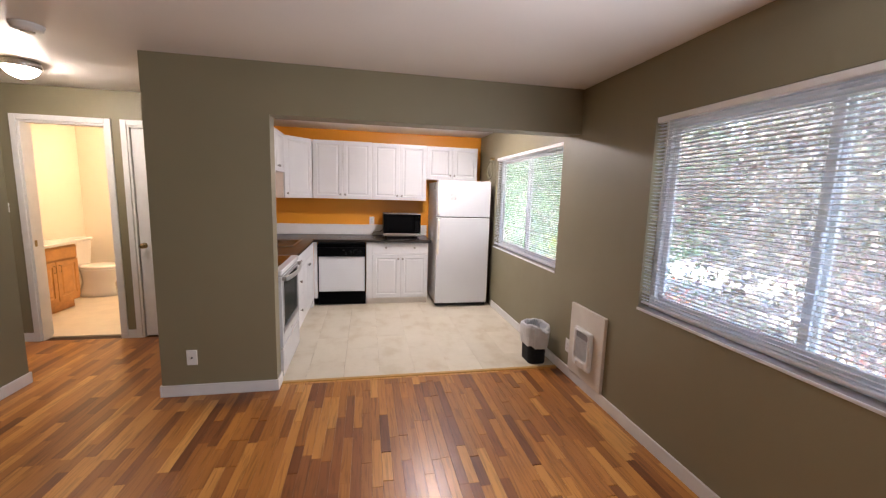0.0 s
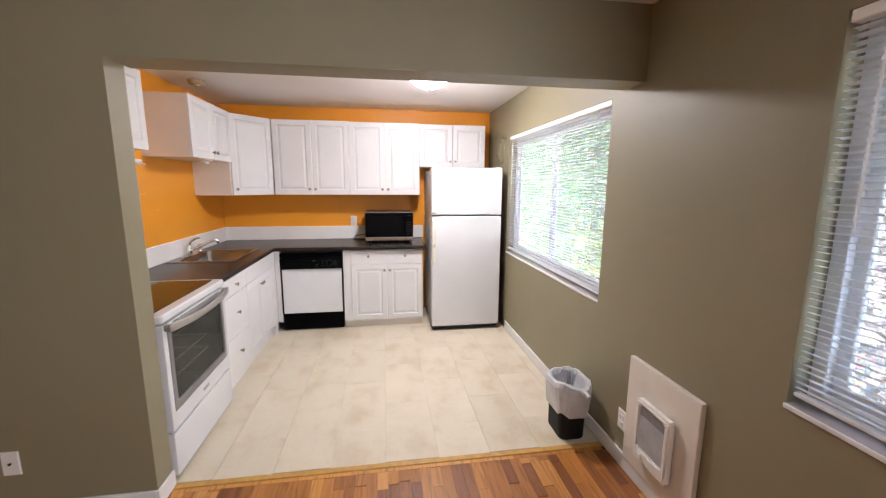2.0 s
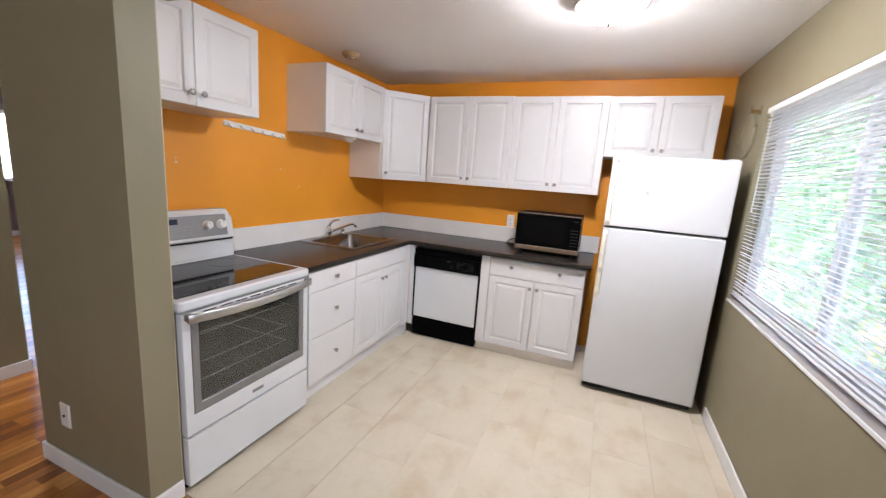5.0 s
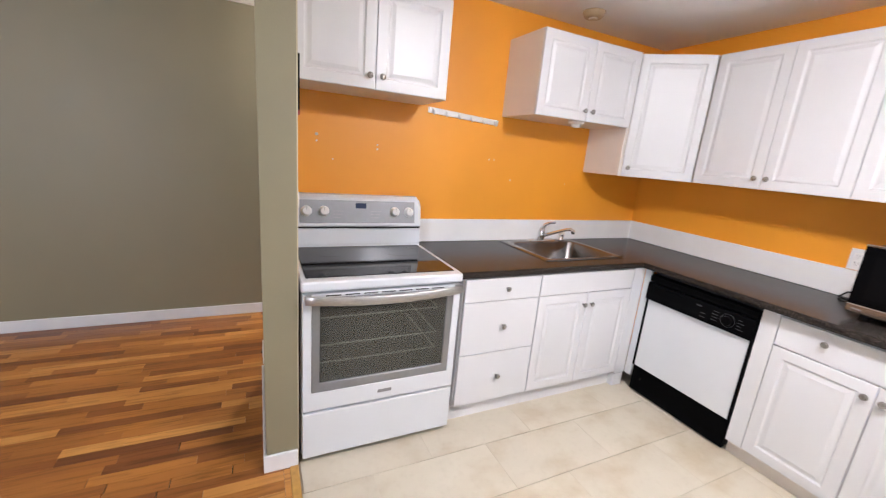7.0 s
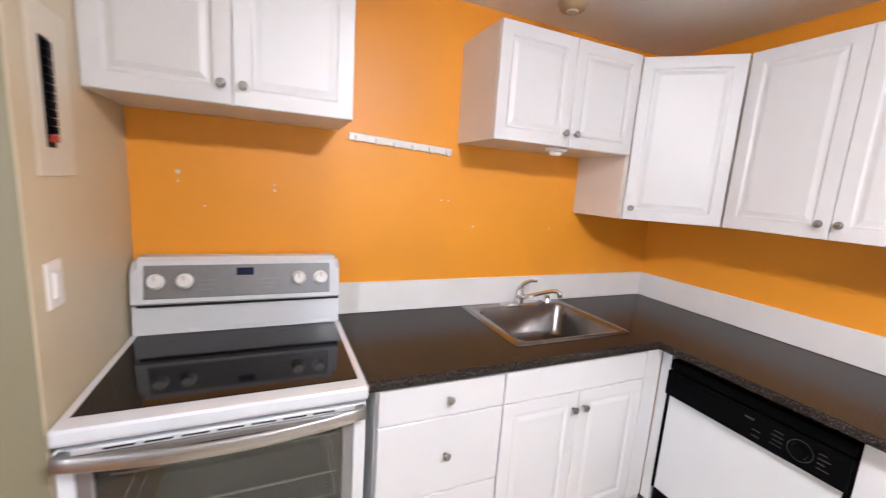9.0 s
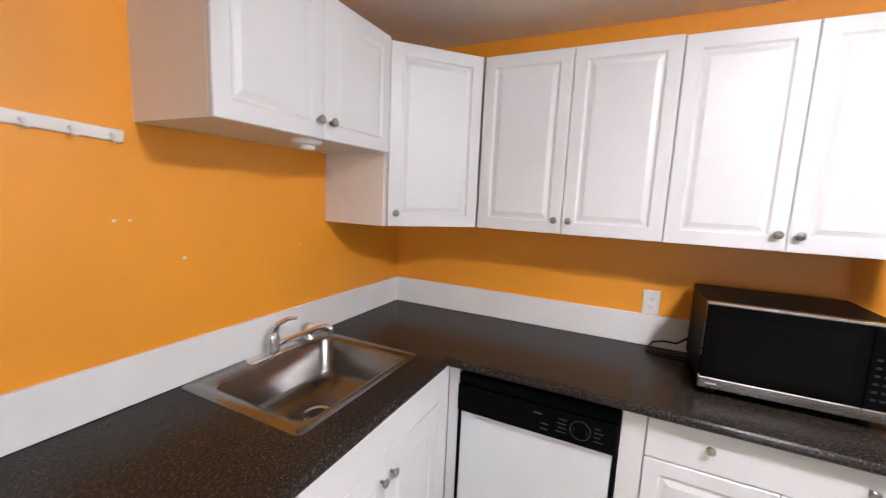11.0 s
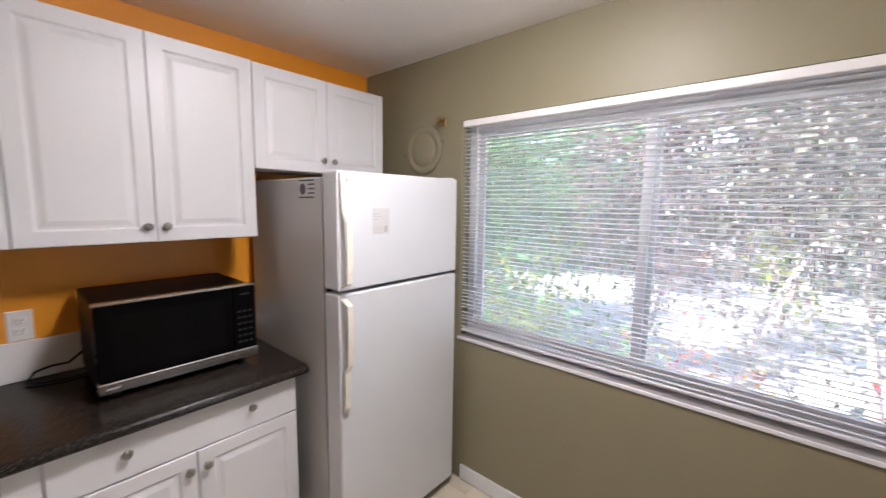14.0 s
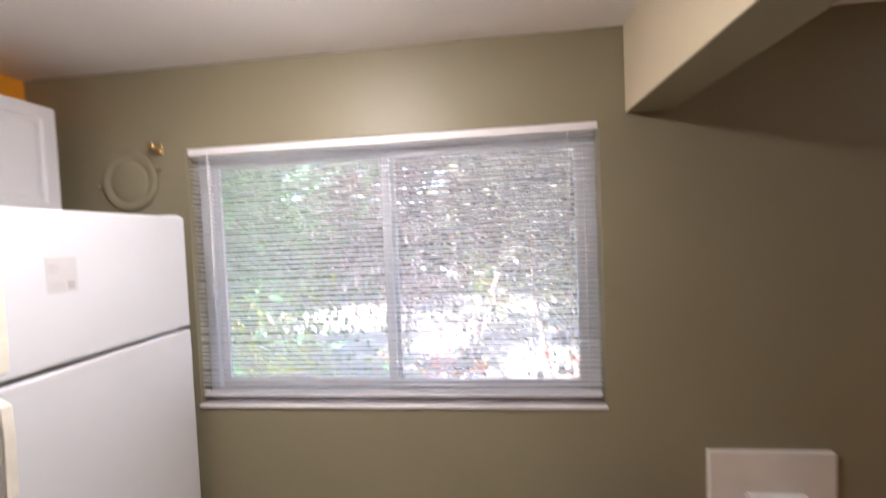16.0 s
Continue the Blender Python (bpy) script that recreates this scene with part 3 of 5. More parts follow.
part("pane", boxes((FX - 0.075, FX - 0.07, 4.75, 5.95, 0.97, 2.0)), M_GLASS, w3).visible_shadow = False


# ---- kitchen cabinets ----
def upper_unit(name, m, w, depth, z0, z1, doors, label, knob_side=0):
    """A wall unit whose front plane is m's xy plane at n = 0; doors stand in front of it."""
    o = m @ Vector((w / 2, 0, -depth / 2))
    c = thing(name, (o.x, o.y, z0), label, "kitchen cabinet", "wall cabinets")
    bm = bmesh.new()
    rings(bm, m @ Matrix.Translation((0.0005, z0, -depth)), w - 0.001, z1 - z0, [(0, 0), (0, depth - 0.0195)])
    part("body", bm, M_CABSIDE, c, "cream melamine carcass")
    dw = w / doors
    n = m.to_3x3() @ Vector((0, 0, 1))
    for k in range(doors):
        bm = bmesh.new()
        rings(bm, m @ Matrix.Translation((k * dw + 0.0015, z0, -0.019)), dw - 0.003, z1 - z0, DOOR)
        d = part("door", bm, M_CAB, c, "white raised-panel door")
        if doors == 2:
            u = dw - 0.031 if k == 0 else dw + 0.031
        else:
            u = 0.035
        knob(m @ Vector((u, z0 + 0.060, 0.0)), n, d)
    return c


UF, UB = -0.660, 5.947
FACE_L = lambda y: plane_at((UF, y, 0), (0, 1, 0), (1, 0, 0))
FACE_B = lambda x: plane_at((x, UB, 0), (1, 0, 0), (0, -1, 0))
upper_unit("wall_cabinet", FACE_L(3.474), 0.766, 0.36, 1.756, 2.228, 2, "white two-door wall cabinet hung over the stove")
upper_unit("wall_cabinet", FACE_L(4.825), 0.790, 0.36, 1.756, 2.228, 2, "white two-door wall cabinet hung over the sink")
upper_unit("wall_cabinet", FACE_B(-0.366), 0.794, 0.317, 1.437, 2.222, 2, "white two-door wall cabinet above the dark counter")
upper_unit("wall_cabinet", FACE_B(0.4285), 0.770, 0.317, 1.437, 2.217, 2, "white two-door wall cabinet above the microwave")
upper_unit("wall_cabinet", FACE_B(1.199), 0.752, 0.317, 1.748, 2.212, 2, "short white two-door wall cabinet above the refrigerator")

# diagonal corner unit
cc = thing("corner_cabinet", (-0.8, 6.0, 1.437), "white diagonal corner wall cabinet with one door", "kitchen cabinet", "wall cabinets")
CA, CB_ = Vector((UF - 0.012, 5.628, 0)), Vector((-0.372, UB + 0.004, 0))
bm = bmesh.new()
foot = [(XL + 0.001, 5.616), (CA.x, 5.616), (CA.x, 5.628), (CB_.x, CB_.y), (CB_.x, YB - 0.001), (XL + 0.001, YB - 0.001)]
inn = Vector((CB_.y - CA.y, -(CB_.x - CA.x), 0)).normalized() * 0.02
foot = [(x - inn.x, y - inn.y) if k in (2, 3) else (x - (inn.x if k == 1 else 0), y) for k, (x, y) in enumerate(foot)]
lo = [bm.verts.new((x, y, 1.437)) for x, y in foot]
hi = [bm.verts.new((x, y, 2.224)) for x, y in foot]
bm.faces.new(lo[::-1]), bm.faces.new(hi)
for k in range(6):
    bm.faces.new((lo[k], lo[(k + 1) % 6], hi[(k + 1) % 6], hi[k]))
part("body", bm, M_CABSIDE, cc, "cream melamine carcass")
u = (CB_ - CA).normalized()
n = Vector((u.y, -u.x, 0))
m = plane_at(CA, u, n)
bm = bmesh.new()
rings(bm, m @ Matrix.Translation((0.002, 1.437, -0.019)), (CB_ - CA).length - 0.004, 0.787, DOOR)
d = part("door", bm, M_CAB, cc, "white raised-panel door")
knob(m @ Vector((0.036, 1.497, 0)), n, d)

# base units on the side wall
BF, BFY, TOPZ, CT = -0.335, 5.640, 0.868, 0.905
ML = lambda y: plane_at((BF, y, 0), (0, 1, 0), (1, 0, 0))
MB = lambda x: plane_at((x, BFY, 0), (1, 0, 0), (0, -1, 0))


def front(m, u0, u1, z0, z1, prof, name, parent, label=""):
    bm = bmesh.new()
    rings(bm, m @ Matrix.Translation((u0, z0, -0.019)), u1 - u0, z1 - z0, prof)
    return part(name, bm, M_CAB, parent, label)


db = thing("drawer_cabinet", (-0.7, 4.53, 0), "white base cabinet with three drawers beside the stove", "kitchen cabinet", "base cabinets")
part("body", boxes((XL + 0.001, BF - 0.020, 4.285, 4.782, 0.10, TOPZ)), M_CAB, db)
part("toe_kick", boxes((XL + 0.001, BF - 0.045, 4.285, 4.782, 0.0, 0.10)), M_CAB, db)
for z0, z1 in ((0.733, 0.862), (0.424, 0.729), (0.112, 0.420)):
    d = front(ML(4.290), 0.002, 0.490, z0, z1, SLAB, "drawer", db, "plain white drawer front")
    knob((BF, 4.548, min((z0 + z1) / 2 + 0.004, z1 - 0.06)), (1, 0, 0), d)
sb = thing("sink_cabinet", (-0.7, 5.16, 0), "white base cabinet with two doors below the sink", "kitchen cabinet", "base cabinets")
part("body", boxes((XL + 0.001, BF - 0.020, 4.784, 4.87, 0.10, TOPZ), (XL + 0.001, BF - 0.020, 5.57, 5.66, 0.10, TOPZ), (XL + 0.001, BF - 0.020, 4.87, 5.57, 0.10, 0.12), (BF - 0.038, BF - 0.020, 4.87, 5.57, 0.12, TOPZ)), M_CAB, sb)
part("toe_kick", boxes((XL + 0.001, BF - 0.045, 4.784, 5.66, 0.0, 0.10)), M_CAB, sb)
front(ML(4.784), 0.002, 0.756, 0.733, 0.862, SLAB, "false_front", sb, "plain white false drawer front")
for k, (a, b) in enumerate(((0.002, 0.377), (0.380, 0.756))):
    d = front(ML(4.784), a, b, 0.112, 0.729, DOOR, "door", sb, "white raised-panel door")
    knob((BF, 4.784 + (0.349 if k == 0 else 0.408), 0.655), (1, 0, 0), d)
part("corner_filler", boxes((BF - 0.019, BF - 0.001, 5.542, BFY - 0.001, 0.10, TOPZ)), M_CAB, sb)
part("corner_foot", boxes((BF - 0.045, BF - 0.002, 5.545, 5.635, 0.0, 0.094), bev=0.003), M_CAB, sb)
# back base unit
bb = thing("base_cabinet", (0.8, 5.95, 0), "white base cabinet with one wide drawer and two doors", "kitchen cabinet", "base cabinets")
part("body", boxes((0.350, 1.200, BFY + 0.020, YB - 0.001, 0.085, TOPZ - 0.002)), M_CAB, bb)
part("toe_kick", boxes((0.350, 1.200, BFY + 0.045, YB - 0.001, 0.0, 0.085)), M_CABSIDE, bb)
part("filler", boxes((0.352, 0.428, BFY + 0.004, BFY + 0.0195, 0.085, TOPZ - 0.002)), M_CAB, bb)
d = front(MB(0.430), 0.002, 0.768, 0.705, 0.852, SLAB, "drawer", bb, "plain white wide drawer front")
knob((0.618, BFY, 0.795), (0, -1, 0), d)
knob((1.008, BFY, 0.795), (0, -1, 0), d)
for k, (a, b) in enumerate(((0.002, 0.383), (0.387, 0.768))):
    d = front(MB(0.430), a, b, 0.090, 0.700, DOOR, "door", bb, "white raised-panel door")
    knob((0.430 + (0.356 if k == 0 else 0.414), BFY, 0.640), (0, -1, 0), d)

# ---- countertop and splash ----
CFX, CFY, SK = -0.318, 5.590, (-0.985, -0.462, 4.915, 5.545)
bm = bmesh.new()


def edge_profile(bm, p, q, out):
    """Rounded front edge of the counter from p to q, bulging along out."""
    a = []
    h = (CT - TOPZ) / 2
    for pt in (p, q):
        a.append([bm.verts.new((pt[0] + out[0] * h * math.cos(t), pt[1] + out[1] * h * math.cos(t), TOPZ + h + h * math.sin(t))) for t in [math.pi * (k / 6 - 0.5) for k in range(7)]])
    for k in range(6):
        bm.faces.new((a[0][k], a[1][k], a[1][k + 1], a[0][k + 1]))
    for r in a:
        bm.faces.new(r)


h = (CT - TOPZ) / 2
bm.free()
ctop = thing("countertop", (-0.67, 5.0, TOPZ), "dark brown flecked laminate L-shaped countertop on the base cabinets", "countertop")
bm = bmesh.new()
xs_, ys_ = (XL + 0.001, SK[0], SK[1], CFX - h), (4.255, SK[2], SK[3], CFY + h)
for a in range(3):
    for b in range(3):
        if (a, b) != (1, 1):
            box(bm, xs_[a], xs_[a + 1], ys_[b], ys_[b + 1], TOPZ, CT)
bmesh.ops.remove_doubles(bm, verts=bm.verts, dist=0.0005)
part("side_worktop", bm, M_LAM, ctop)
part("back_worktop", boxes((XL + 0.001, 1.236, CFY + h, YB - 0.001, TOPZ, CT)), M_LAM, ctop)
bm = bmesh.new()
edge_profile(bm, (CFX - h, 4.255), (CFX - h, CFY + h), (1, 0))
part("side_edge", bm, M_LAM, ctop, "rounded laminate front edge")
bm = bmesh.new()
edge_profile(bm, (CFX - h, CFY + h), (1.236, CFY + h), (0, -1))
part("back_edge", bm, M_LAM, ctop, "rounded laminate front edge")
solid("backsplash", boxes((XL + 0.001, XL + 0.017, 4.25, YB - 0.017, CT + 0.001, 1.058), (XL + 0.001, 1.262, YB - 0.017, YB - 0.001, CT + 0.001, 1.058), bev=0.002), M_SPLASH, "low white backsplash behind the dark counter", "backsplash", kind="structure")

# ---- sink and tap ----
def rrect(x0, x1, y0, y1, r, z, seg=5):
    pts = []
    for cx, cy, a0 in ((x1 - r, y1 - r, 0), (x0 + r, y1 - r, 90), (x0 + r, y0 + r, 180), (x1 - r, y0 + r, 270)):
        for k in range(seg + 1):
            t = radians(a0 + 90 * k / seg)
            pts.append((cx + r * math.cos(t), cy + r * math.sin(t), z))
    return pts


def loft(bm, loops, cap_first=False, cap_last=True):
    vs = [[bm.verts.new(p) for p in l] for l in loops]
    for a, b in zip(vs, vs[1:]):
        for k in range(len(a)):
            bm.faces.new((a[k], a[(k + 1) % len(a)], b[(k + 1) % len(a)], b[k]))
    if cap_first:
        bm.faces.new(vs[0][::-1])
    if cap_last:
        bm.faces.new(vs[-1])


sink = thing("kitchen_sink", (-0.72, 5.23, CT), "single-bowl stainless steel drop-in sink set in the counter", "sink")
bm = bmesh.new()
z = CT
loft(bm, [rrect(-0.998, -0.450, 4.900, 5.560, 0.02, z + 0.001), rrect(-0.994, -0.454, 4.904, 5.556, 0.02, z + 0.006), rrect(-0.915, -0.482, 4.948, 5.512, 0.05, z + 0.005), rrect(-0.908, -0.489, 4.955, 5.505, 0.05, z - 0.003), rrect(-0.900, -0.497, 4.963, 5.497, 0.05, z - 0.14), rrect(-0.880, -0.517, 4.983, 5.477, 0.06, z - 0.168), rrect(-0.760, -0.640, 5.17, 5.29, 0.055, z - 0.173)])
part("basin", bm, M_STEEL, sink, "brushed stainless bowl", True)
bm = bmesh.new()
lathe(bm, pose(-0.70, 5.23, z - 0.172), [(0.062, 0), (0.06, 0.004), (0.046, 0.003), (0.040, -0.004), (0.030, -0.008)], 28)
part("drain", bm, M_CHROME, sink, "steel basket drain", True)
# dark disc draws the shade down the drain
bm = bmesh.new()
lathe(bm, pose(-0.70, 5.23, z - 0.1745), [(0.036, 0.004), (0.035, 0.005), (0.0, 0.003)], 20)
part("drain_hole", bm, M_GAP, sink)
tap = thing("kitchen_tap", (-0.955, 5.25, CT + 0.006), "chrome single-lever kitchen tap on the sink", "tap")
bm = bmesh.new()
loft(bm, [rrect(-0.985, -0.928, 5.13, 5.38, 0.026, CT + 0.0055), rrect(-0.983, -0.930, 5.132, 5.378, 0.025, CT + 0.014), rrect(-0.976, -0.937, 5.139, 5.371, 0.019, CT + 0.018)])
part("deck_plate", bm, M_CHROME, tap, smooth=True)
bm = bmesh.new()
lathe(bm, pose(-0.957, 5.25, CT + 0.016), [(0.027, 0), (0.025, 0.03), (0.024, 0.062), (0.019, 0.08), (0.0, 0.085)], 20)
part("tap_body", bm, M_CHROME, tap, smooth=True)
bm = bmesh.new()
tube(bm, [(-0.950, 5.252, CT + 0.040), (-0.905, 5.276, CT + 0.066), (-0.845, 5.308, CT + 0.097), (-0.795, 5.334, CT + 0.121), (-0.768, 5.349, CT + 0.128), (-0.752, 5.357, CT + 0.120), (-0.750, 5.358, CT + 0.098)], [0.015, 0.0125, 0.011, 0.0105, 0.012, 0.013, 0.012], 12)
part("spout", bm, M_CHROME, tap, smooth=True)
bm = bmesh.new()
tube(bm, [(-0.957, 5.25, CT + 0.095), (-0.945, 5.265, CT + 0.128), (-0.915, 5.285, CT + 0.150), (-0.882, 5.305, CT + 0.156)], [0.017, 0.012, 0.009, 0.007], 10)
part("lever", bm, M_CHROME, tap, smooth=True)
spr = thing("side_sprayer", (-0.955, 5.465, CT + 0.006), "chrome side sprayer standing on the sink deck", "sprayer")
bm = bmesh.new()
lathe(bm, pose(-0.955, 5.445, CT + 0.005), [(0.026, 0), (0.025, 0.008), (0.019, 0.013), (0.019, 0.044), (0.021, 0.048), (0, 0.0485)], 20)
part("sprayer_holder", bm, M_CHROME, spr, smooth=True)
bm = bmesh.new()
lathe(bm, pose(-0.955, 5.445, CT + 0.053), [(0.021, 0), (0.0225, 0.004), (0.0225, 0.018), (0.018, 0.026), (0, 0.027)], 20)
part("sprayer_head", bm, M_BEIGEPL, spr, "yellowed plastic sprayer head", True)

# ---- stove ----
SY0, SY1, SXF = 3.484, 4.246, -0.300
st = thing("stove", (-0.66, 3.865, 0), "white freestanding electric stove with a black glass top", "stove")
part("body", boxes((-1.0, SXF - 0.045, SY0, SY0 + 0.03, 0.03, 0.868), (-1.0, SXF - 0.045, SY1 - 0.03, SY1, 0.03, 0.868), (-1.0, -0.97, SY0 + 0.03, SY1 - 0.03, 0.03, 0.868), (-0.97, SXF - 0.045, SY0 + 0.03, SY1 - 0.03, 0.03, 0.28), (-0.97, SXF - 0.045, SY0 + 0.03, SY1 - 0.03, 0.84, 0.868)), M_ENAMEL, st)
part("oven_cavity", boxes((-0.93, -0.92, SY0 + 0.07, SY1 - 0.07, 0.3, 0.83), (-0.92, SXF - 0.047, SY0 + 0.06, SY0 + 0.07, 0.3, 0.83), (-0.92, SXF - 0.047, SY1 - 0.07, SY1 - 0.06, 0.3, 0.83), (-0.92, SXF - 0.047, SY0 + 0.07, SY1 - 0.07, 0.29, 0.30), (-0.92, SXF - 0.047, SY0 + 0.07, SY1 - 0.07, 0.83, 0.838)), M_OVENIN, st)
for zr in (0.47, 0.56, 0.70):
    bm = bmesh.new()
    ya, yb = SY0 + 0.076, SY1 - 0.076
    tube(bm, [(-0.4, ya, zr), (-0.4, yb, zr), (-0.9, yb, zr), (-0.9, ya, zr), (-0.4, ya + 0.002, zr)], 0.0042, 6)
    part("oven_rack", bm, M_WIRE, st)
bm = bmesh.new()
loft(bm, [rrect(-0.905, SXF + 0.002, SY0 - 0.002, SY1 + 0.002, 0.012, 0.870), rrect(-0.905, SXF + 0.006, SY0 - 0.004, SY1 + 0.004, 0.018, 0.880), rrect(-0.905, SXF + 0.006, SY0 - 0.004, SY1 + 0.004, 0.018, 0.906), rrect(-0.905, SXF, SY0 + 0.002, SY1 - 0.002, 0.014, 0.913), rrect(-0.885, SXF - 0.062, SY0 + 0.026, SY1 - 0.026, 0.01, 0.911)], True)
part("cooktop_frame", bm, M_ENAMEL, st, smooth=False)
top = part("cooktop_glass", boxes((-0.890, SXF - 0.055, SY0 + 0.022, SY1 - 0.022, 0.9115, 0.9145), bev=0.001), M_BLACKGLASS, st, "black ceramic glass")
for x, y, r in ((-0.47, 3.67, 0.105), (-0.47, 4.07, 0.085), (-0.75, 3.67, 0.075), (-0.75, 4.07, 0.105)):
    bm = bmesh.new()
    lathe(bm, pose(x, y, 0.9147), [(r, 0), (r, 0.0003), (r - 0.003, 0.0003), (r - 0.003, 0)], 40, False)
    part("burner_ring", bm, M_BURNER, top)
# backguard
bm = bmesh.new()
prof = [(-1.005, 0.87), (-0.905, 0.87), (-0.900, 0.93), (-0.912, 1.02), (-0.895, 1.035), (-0.925, 1.190), (-0.940, 1.206), (-0.99, 1.207), (-1.005, 1.195)]
r0 = [bm.verts.new((x, SY0 + 0.004, zz)) for x, zz in prof]
r1 = [bm.verts.new((x, SY1 - 0.004, zz)) for x, zz in prof]
for k in range(len(prof)):
    bm.faces.new((r0[k], r0[(k + 1) % len(prof)], r1[(k + 1) % len(prof)], r1[k]))
bm.faces.new(r0[::-1]), bm.faces.new(r1)
bmesh.ops.bevel(bm, geom=[e for e in bm.edges if abs(e.verts[0].co.y - e.verts[1].co.y) < 1e-6 and min(v.co.z for v in e.verts) > 1.15], offset=0.02, segments=3, affect="EDGES")
bg = part("backguard", bm, M_ENAMEL, st)
# dark strip draws the shaded vent slit
part("vent_gap", boxes((-0.916, -0.9035, SY0 + 0.02, SY1 - 0.006, 1.018, 1.027)), M_GAP, st)
tilt = math.atan2(0.03, 0.155)
mp_ = Matrix.Translation((-0.9015, 0, 1.05)) @ Matrix(((0, -math.sin(tilt), math.cos(tilt)), (1, 0, 0), (0, math.cos(tilt), math.sin(tilt)))).to_4x4()
bm = bmesh.new()
rings(bm, mp_ @ Matrix.Translation((SY0 + 0.045, 0, 0)), SY1 - SY0 - 0.09, 0.128, [(0, -0.004), (0, 0.0035), (0.002, 0.0045)])
panel = part("control_panel", bm, M_GREYMET, st, "brushed grey control panel")
bm = bmesh.new()
rings(bm, mp_ @ Matrix.Translation((3.838, 0.084, 0.0045)), 0.062, 0.030, [(0, 0), (0, 0.0012)])
disp = part("display", bm, M_DISPLAY, st, "dark blue clock display")
for y in (3.566, 3.660, 4.073, 4.162):
    bm = bmesh.new()
    lathe(bm, mp_ @ Matrix.Translation((y, 0.066, 0.0045)), [(0.030, 0), (0.029, 0.004), (0.0245, 0.006), (0.023, 0.024), (0.020, 0.028), (0, 0.028)], 24)
    kn = part("dial", bm, M_WHITEPL, st, "white round dial")
    bm = bmesh.new()
    rings(bm, mp_ @ Matrix.Translation((y - 0.0015, 0.070, 0.0325)), 0.003, 0.018, [(0, 0), (0, 0.0006)])
    part("pointer", bm, M_INK, kn)
bm = bmesh.new()
for y0_, y1_ in ((3.71, 3.77), (3.93, 3.99)):
    for k in range(3):
        rings(bm, mp_ @ Matrix.Translation((y0_, 0.03 + k * 0.018, 0.0046)), (y1_ - y0_) * (0.7 + 0.15 * k), 0.003, [(0, 0), (0, 0.0004)])
part("panel_print", bm, M_INK, panel)
# oven door
door = part("oven_door", ring_frame(bmesh.new(), SXF - 0.042, SXF, (SY0 + 0.004, SY1 - 0.004, 0.285, 0.856), (3.525, 4.205, 0.378, 0.838)), M_ENAMEL, st)
part("window_trim", ring_frame(bmesh.new(), SXF - 0.034, SXF + 0.002, (3.526, 4.204, 0.379, 0.837), (3.560, 4.170, 0.425, 0.818)), M_GREYMET, door, "grey brushed window trim")
part("oven_glass", boxes((SXF - 0.012, SXF - 0.006, 3.560, 4.170, 0.425, 0.818)), M_OVENGLASS, door, "tinted oven glass").visible_shadow = False
part("badge", boxes((SXF, SXF + 0.002, 3.835, 3.905, 0.322, 0.340), bev=0.0008), M_GREYMET, door)
# dark strips laid on the door draw the shade in its vents
for k in range(7):
    part("vent_slot", boxes((SXF - 0.001, SXF + 0.0008, SY0 + 0.10 + k * 0.083, SY0 + 0.165 + k * 0.083, 0.8445, 0.8495)), M_GAP, door)
bm = bmesh.new()
N = 16
for sgn, rad in ((0, 0),):
    last = None
    for k in range(N + 1):
        f = k / N
        y = SY0 + 0.012 + (SY1 - SY0 - 0.024) * f
        bow = 0.030 + 0.030 * (1 - (2 * f - 1) ** 2)
        zc = 0.842 - 0.010 * (1 - (2 * f - 1) ** 2)
        ring = [bm.verts.new((SXF + bow + dx, y, zc + dz)) for dx, dz in ((0.006, -0.016), (0.0075, 0.0), (0.006, 0.016), (0.003, 0.0205), (-0.003, 0.0205), (-0.006, 0.016), (-0.0065, 0.006), (-0.0065, -0.006), (-0.006, -0.016), (0.002, -0.0205))]
        if last:
            for j in range(10):
                bm.faces.new((last[j], last[(j + 1) % 10], ring[(j + 1) % 10], ring[j]))
        else:
            bm.faces.new(ring)
        last = ring
    bm.faces.new(last)
box(bm, SXF, SXF + 0.036, SY0 + 0.012, SY0 + 0.040, 0.826, 0.858, 0.004)
box(bm, SXF, SXF + 0.036, SY1 - 0.040, SY1 - 0.012, 0.826, 0.858, 0.004)
part("handle", bm, M_HANDLE, door, "bowed stainless handle", True)
part("storage_drawer", boxes((SXF - 0.042, SXF, SY0 + 0.004, SY1 - 0.004, 0.035, 0.272), bev=0.004, seg=2), M_ENAMEL, st)
part("kick", boxes((-0.95, SXF - 0.05, SY0 + 0.02, SY1 - 0.02, 0.0, 0.03)), M_GAP, st)

# ---- dishwasher ----
dw = thing("dishwasher", (0.03, 5.95, 0), "built-in dishwasher with white door and black control panel", "dishwasher")
DX0, DX1, DY = -0.285, 0.345, 5.640
part("tub", boxes((DX0 + 0.004, DX1 - 0.004, DY + 0.045, YB - 0.03, 0.02, TOPZ - 0.004)), M_GAP, dw)
part("door_panel", boxes((DX0 + 0.012, DX1 - 0.012, DY + 0.004, DY + 0.04, 0.192, 0.670), bev=0.003), M_ENAMEL, dw, "white door panel")
for xa in (DX0, DX1 - 0.011):
    part("door_edge", boxes((xa, xa + 0.011, DY, DY + 0.043, 0.19, 0.672)), M_BLACK, dw)
cp = part("control_panel", boxes((DX0, DX1, DY - 0.016, DY + 0.043, 0.674, 0.790), (DX0, DX1, DY - 0.006, DY + 0.043, 0.795, 0.838), bev=0.005, seg=2), M_BLACK, dw, "black control panel")
part("side_filler", boxes((BF + 0.001, DX0 - 0.003, DY + 0.004, DY + 0.02, 0.10, TOPZ - 0.004)), M_CAB, dw, "narrow white filler strip")
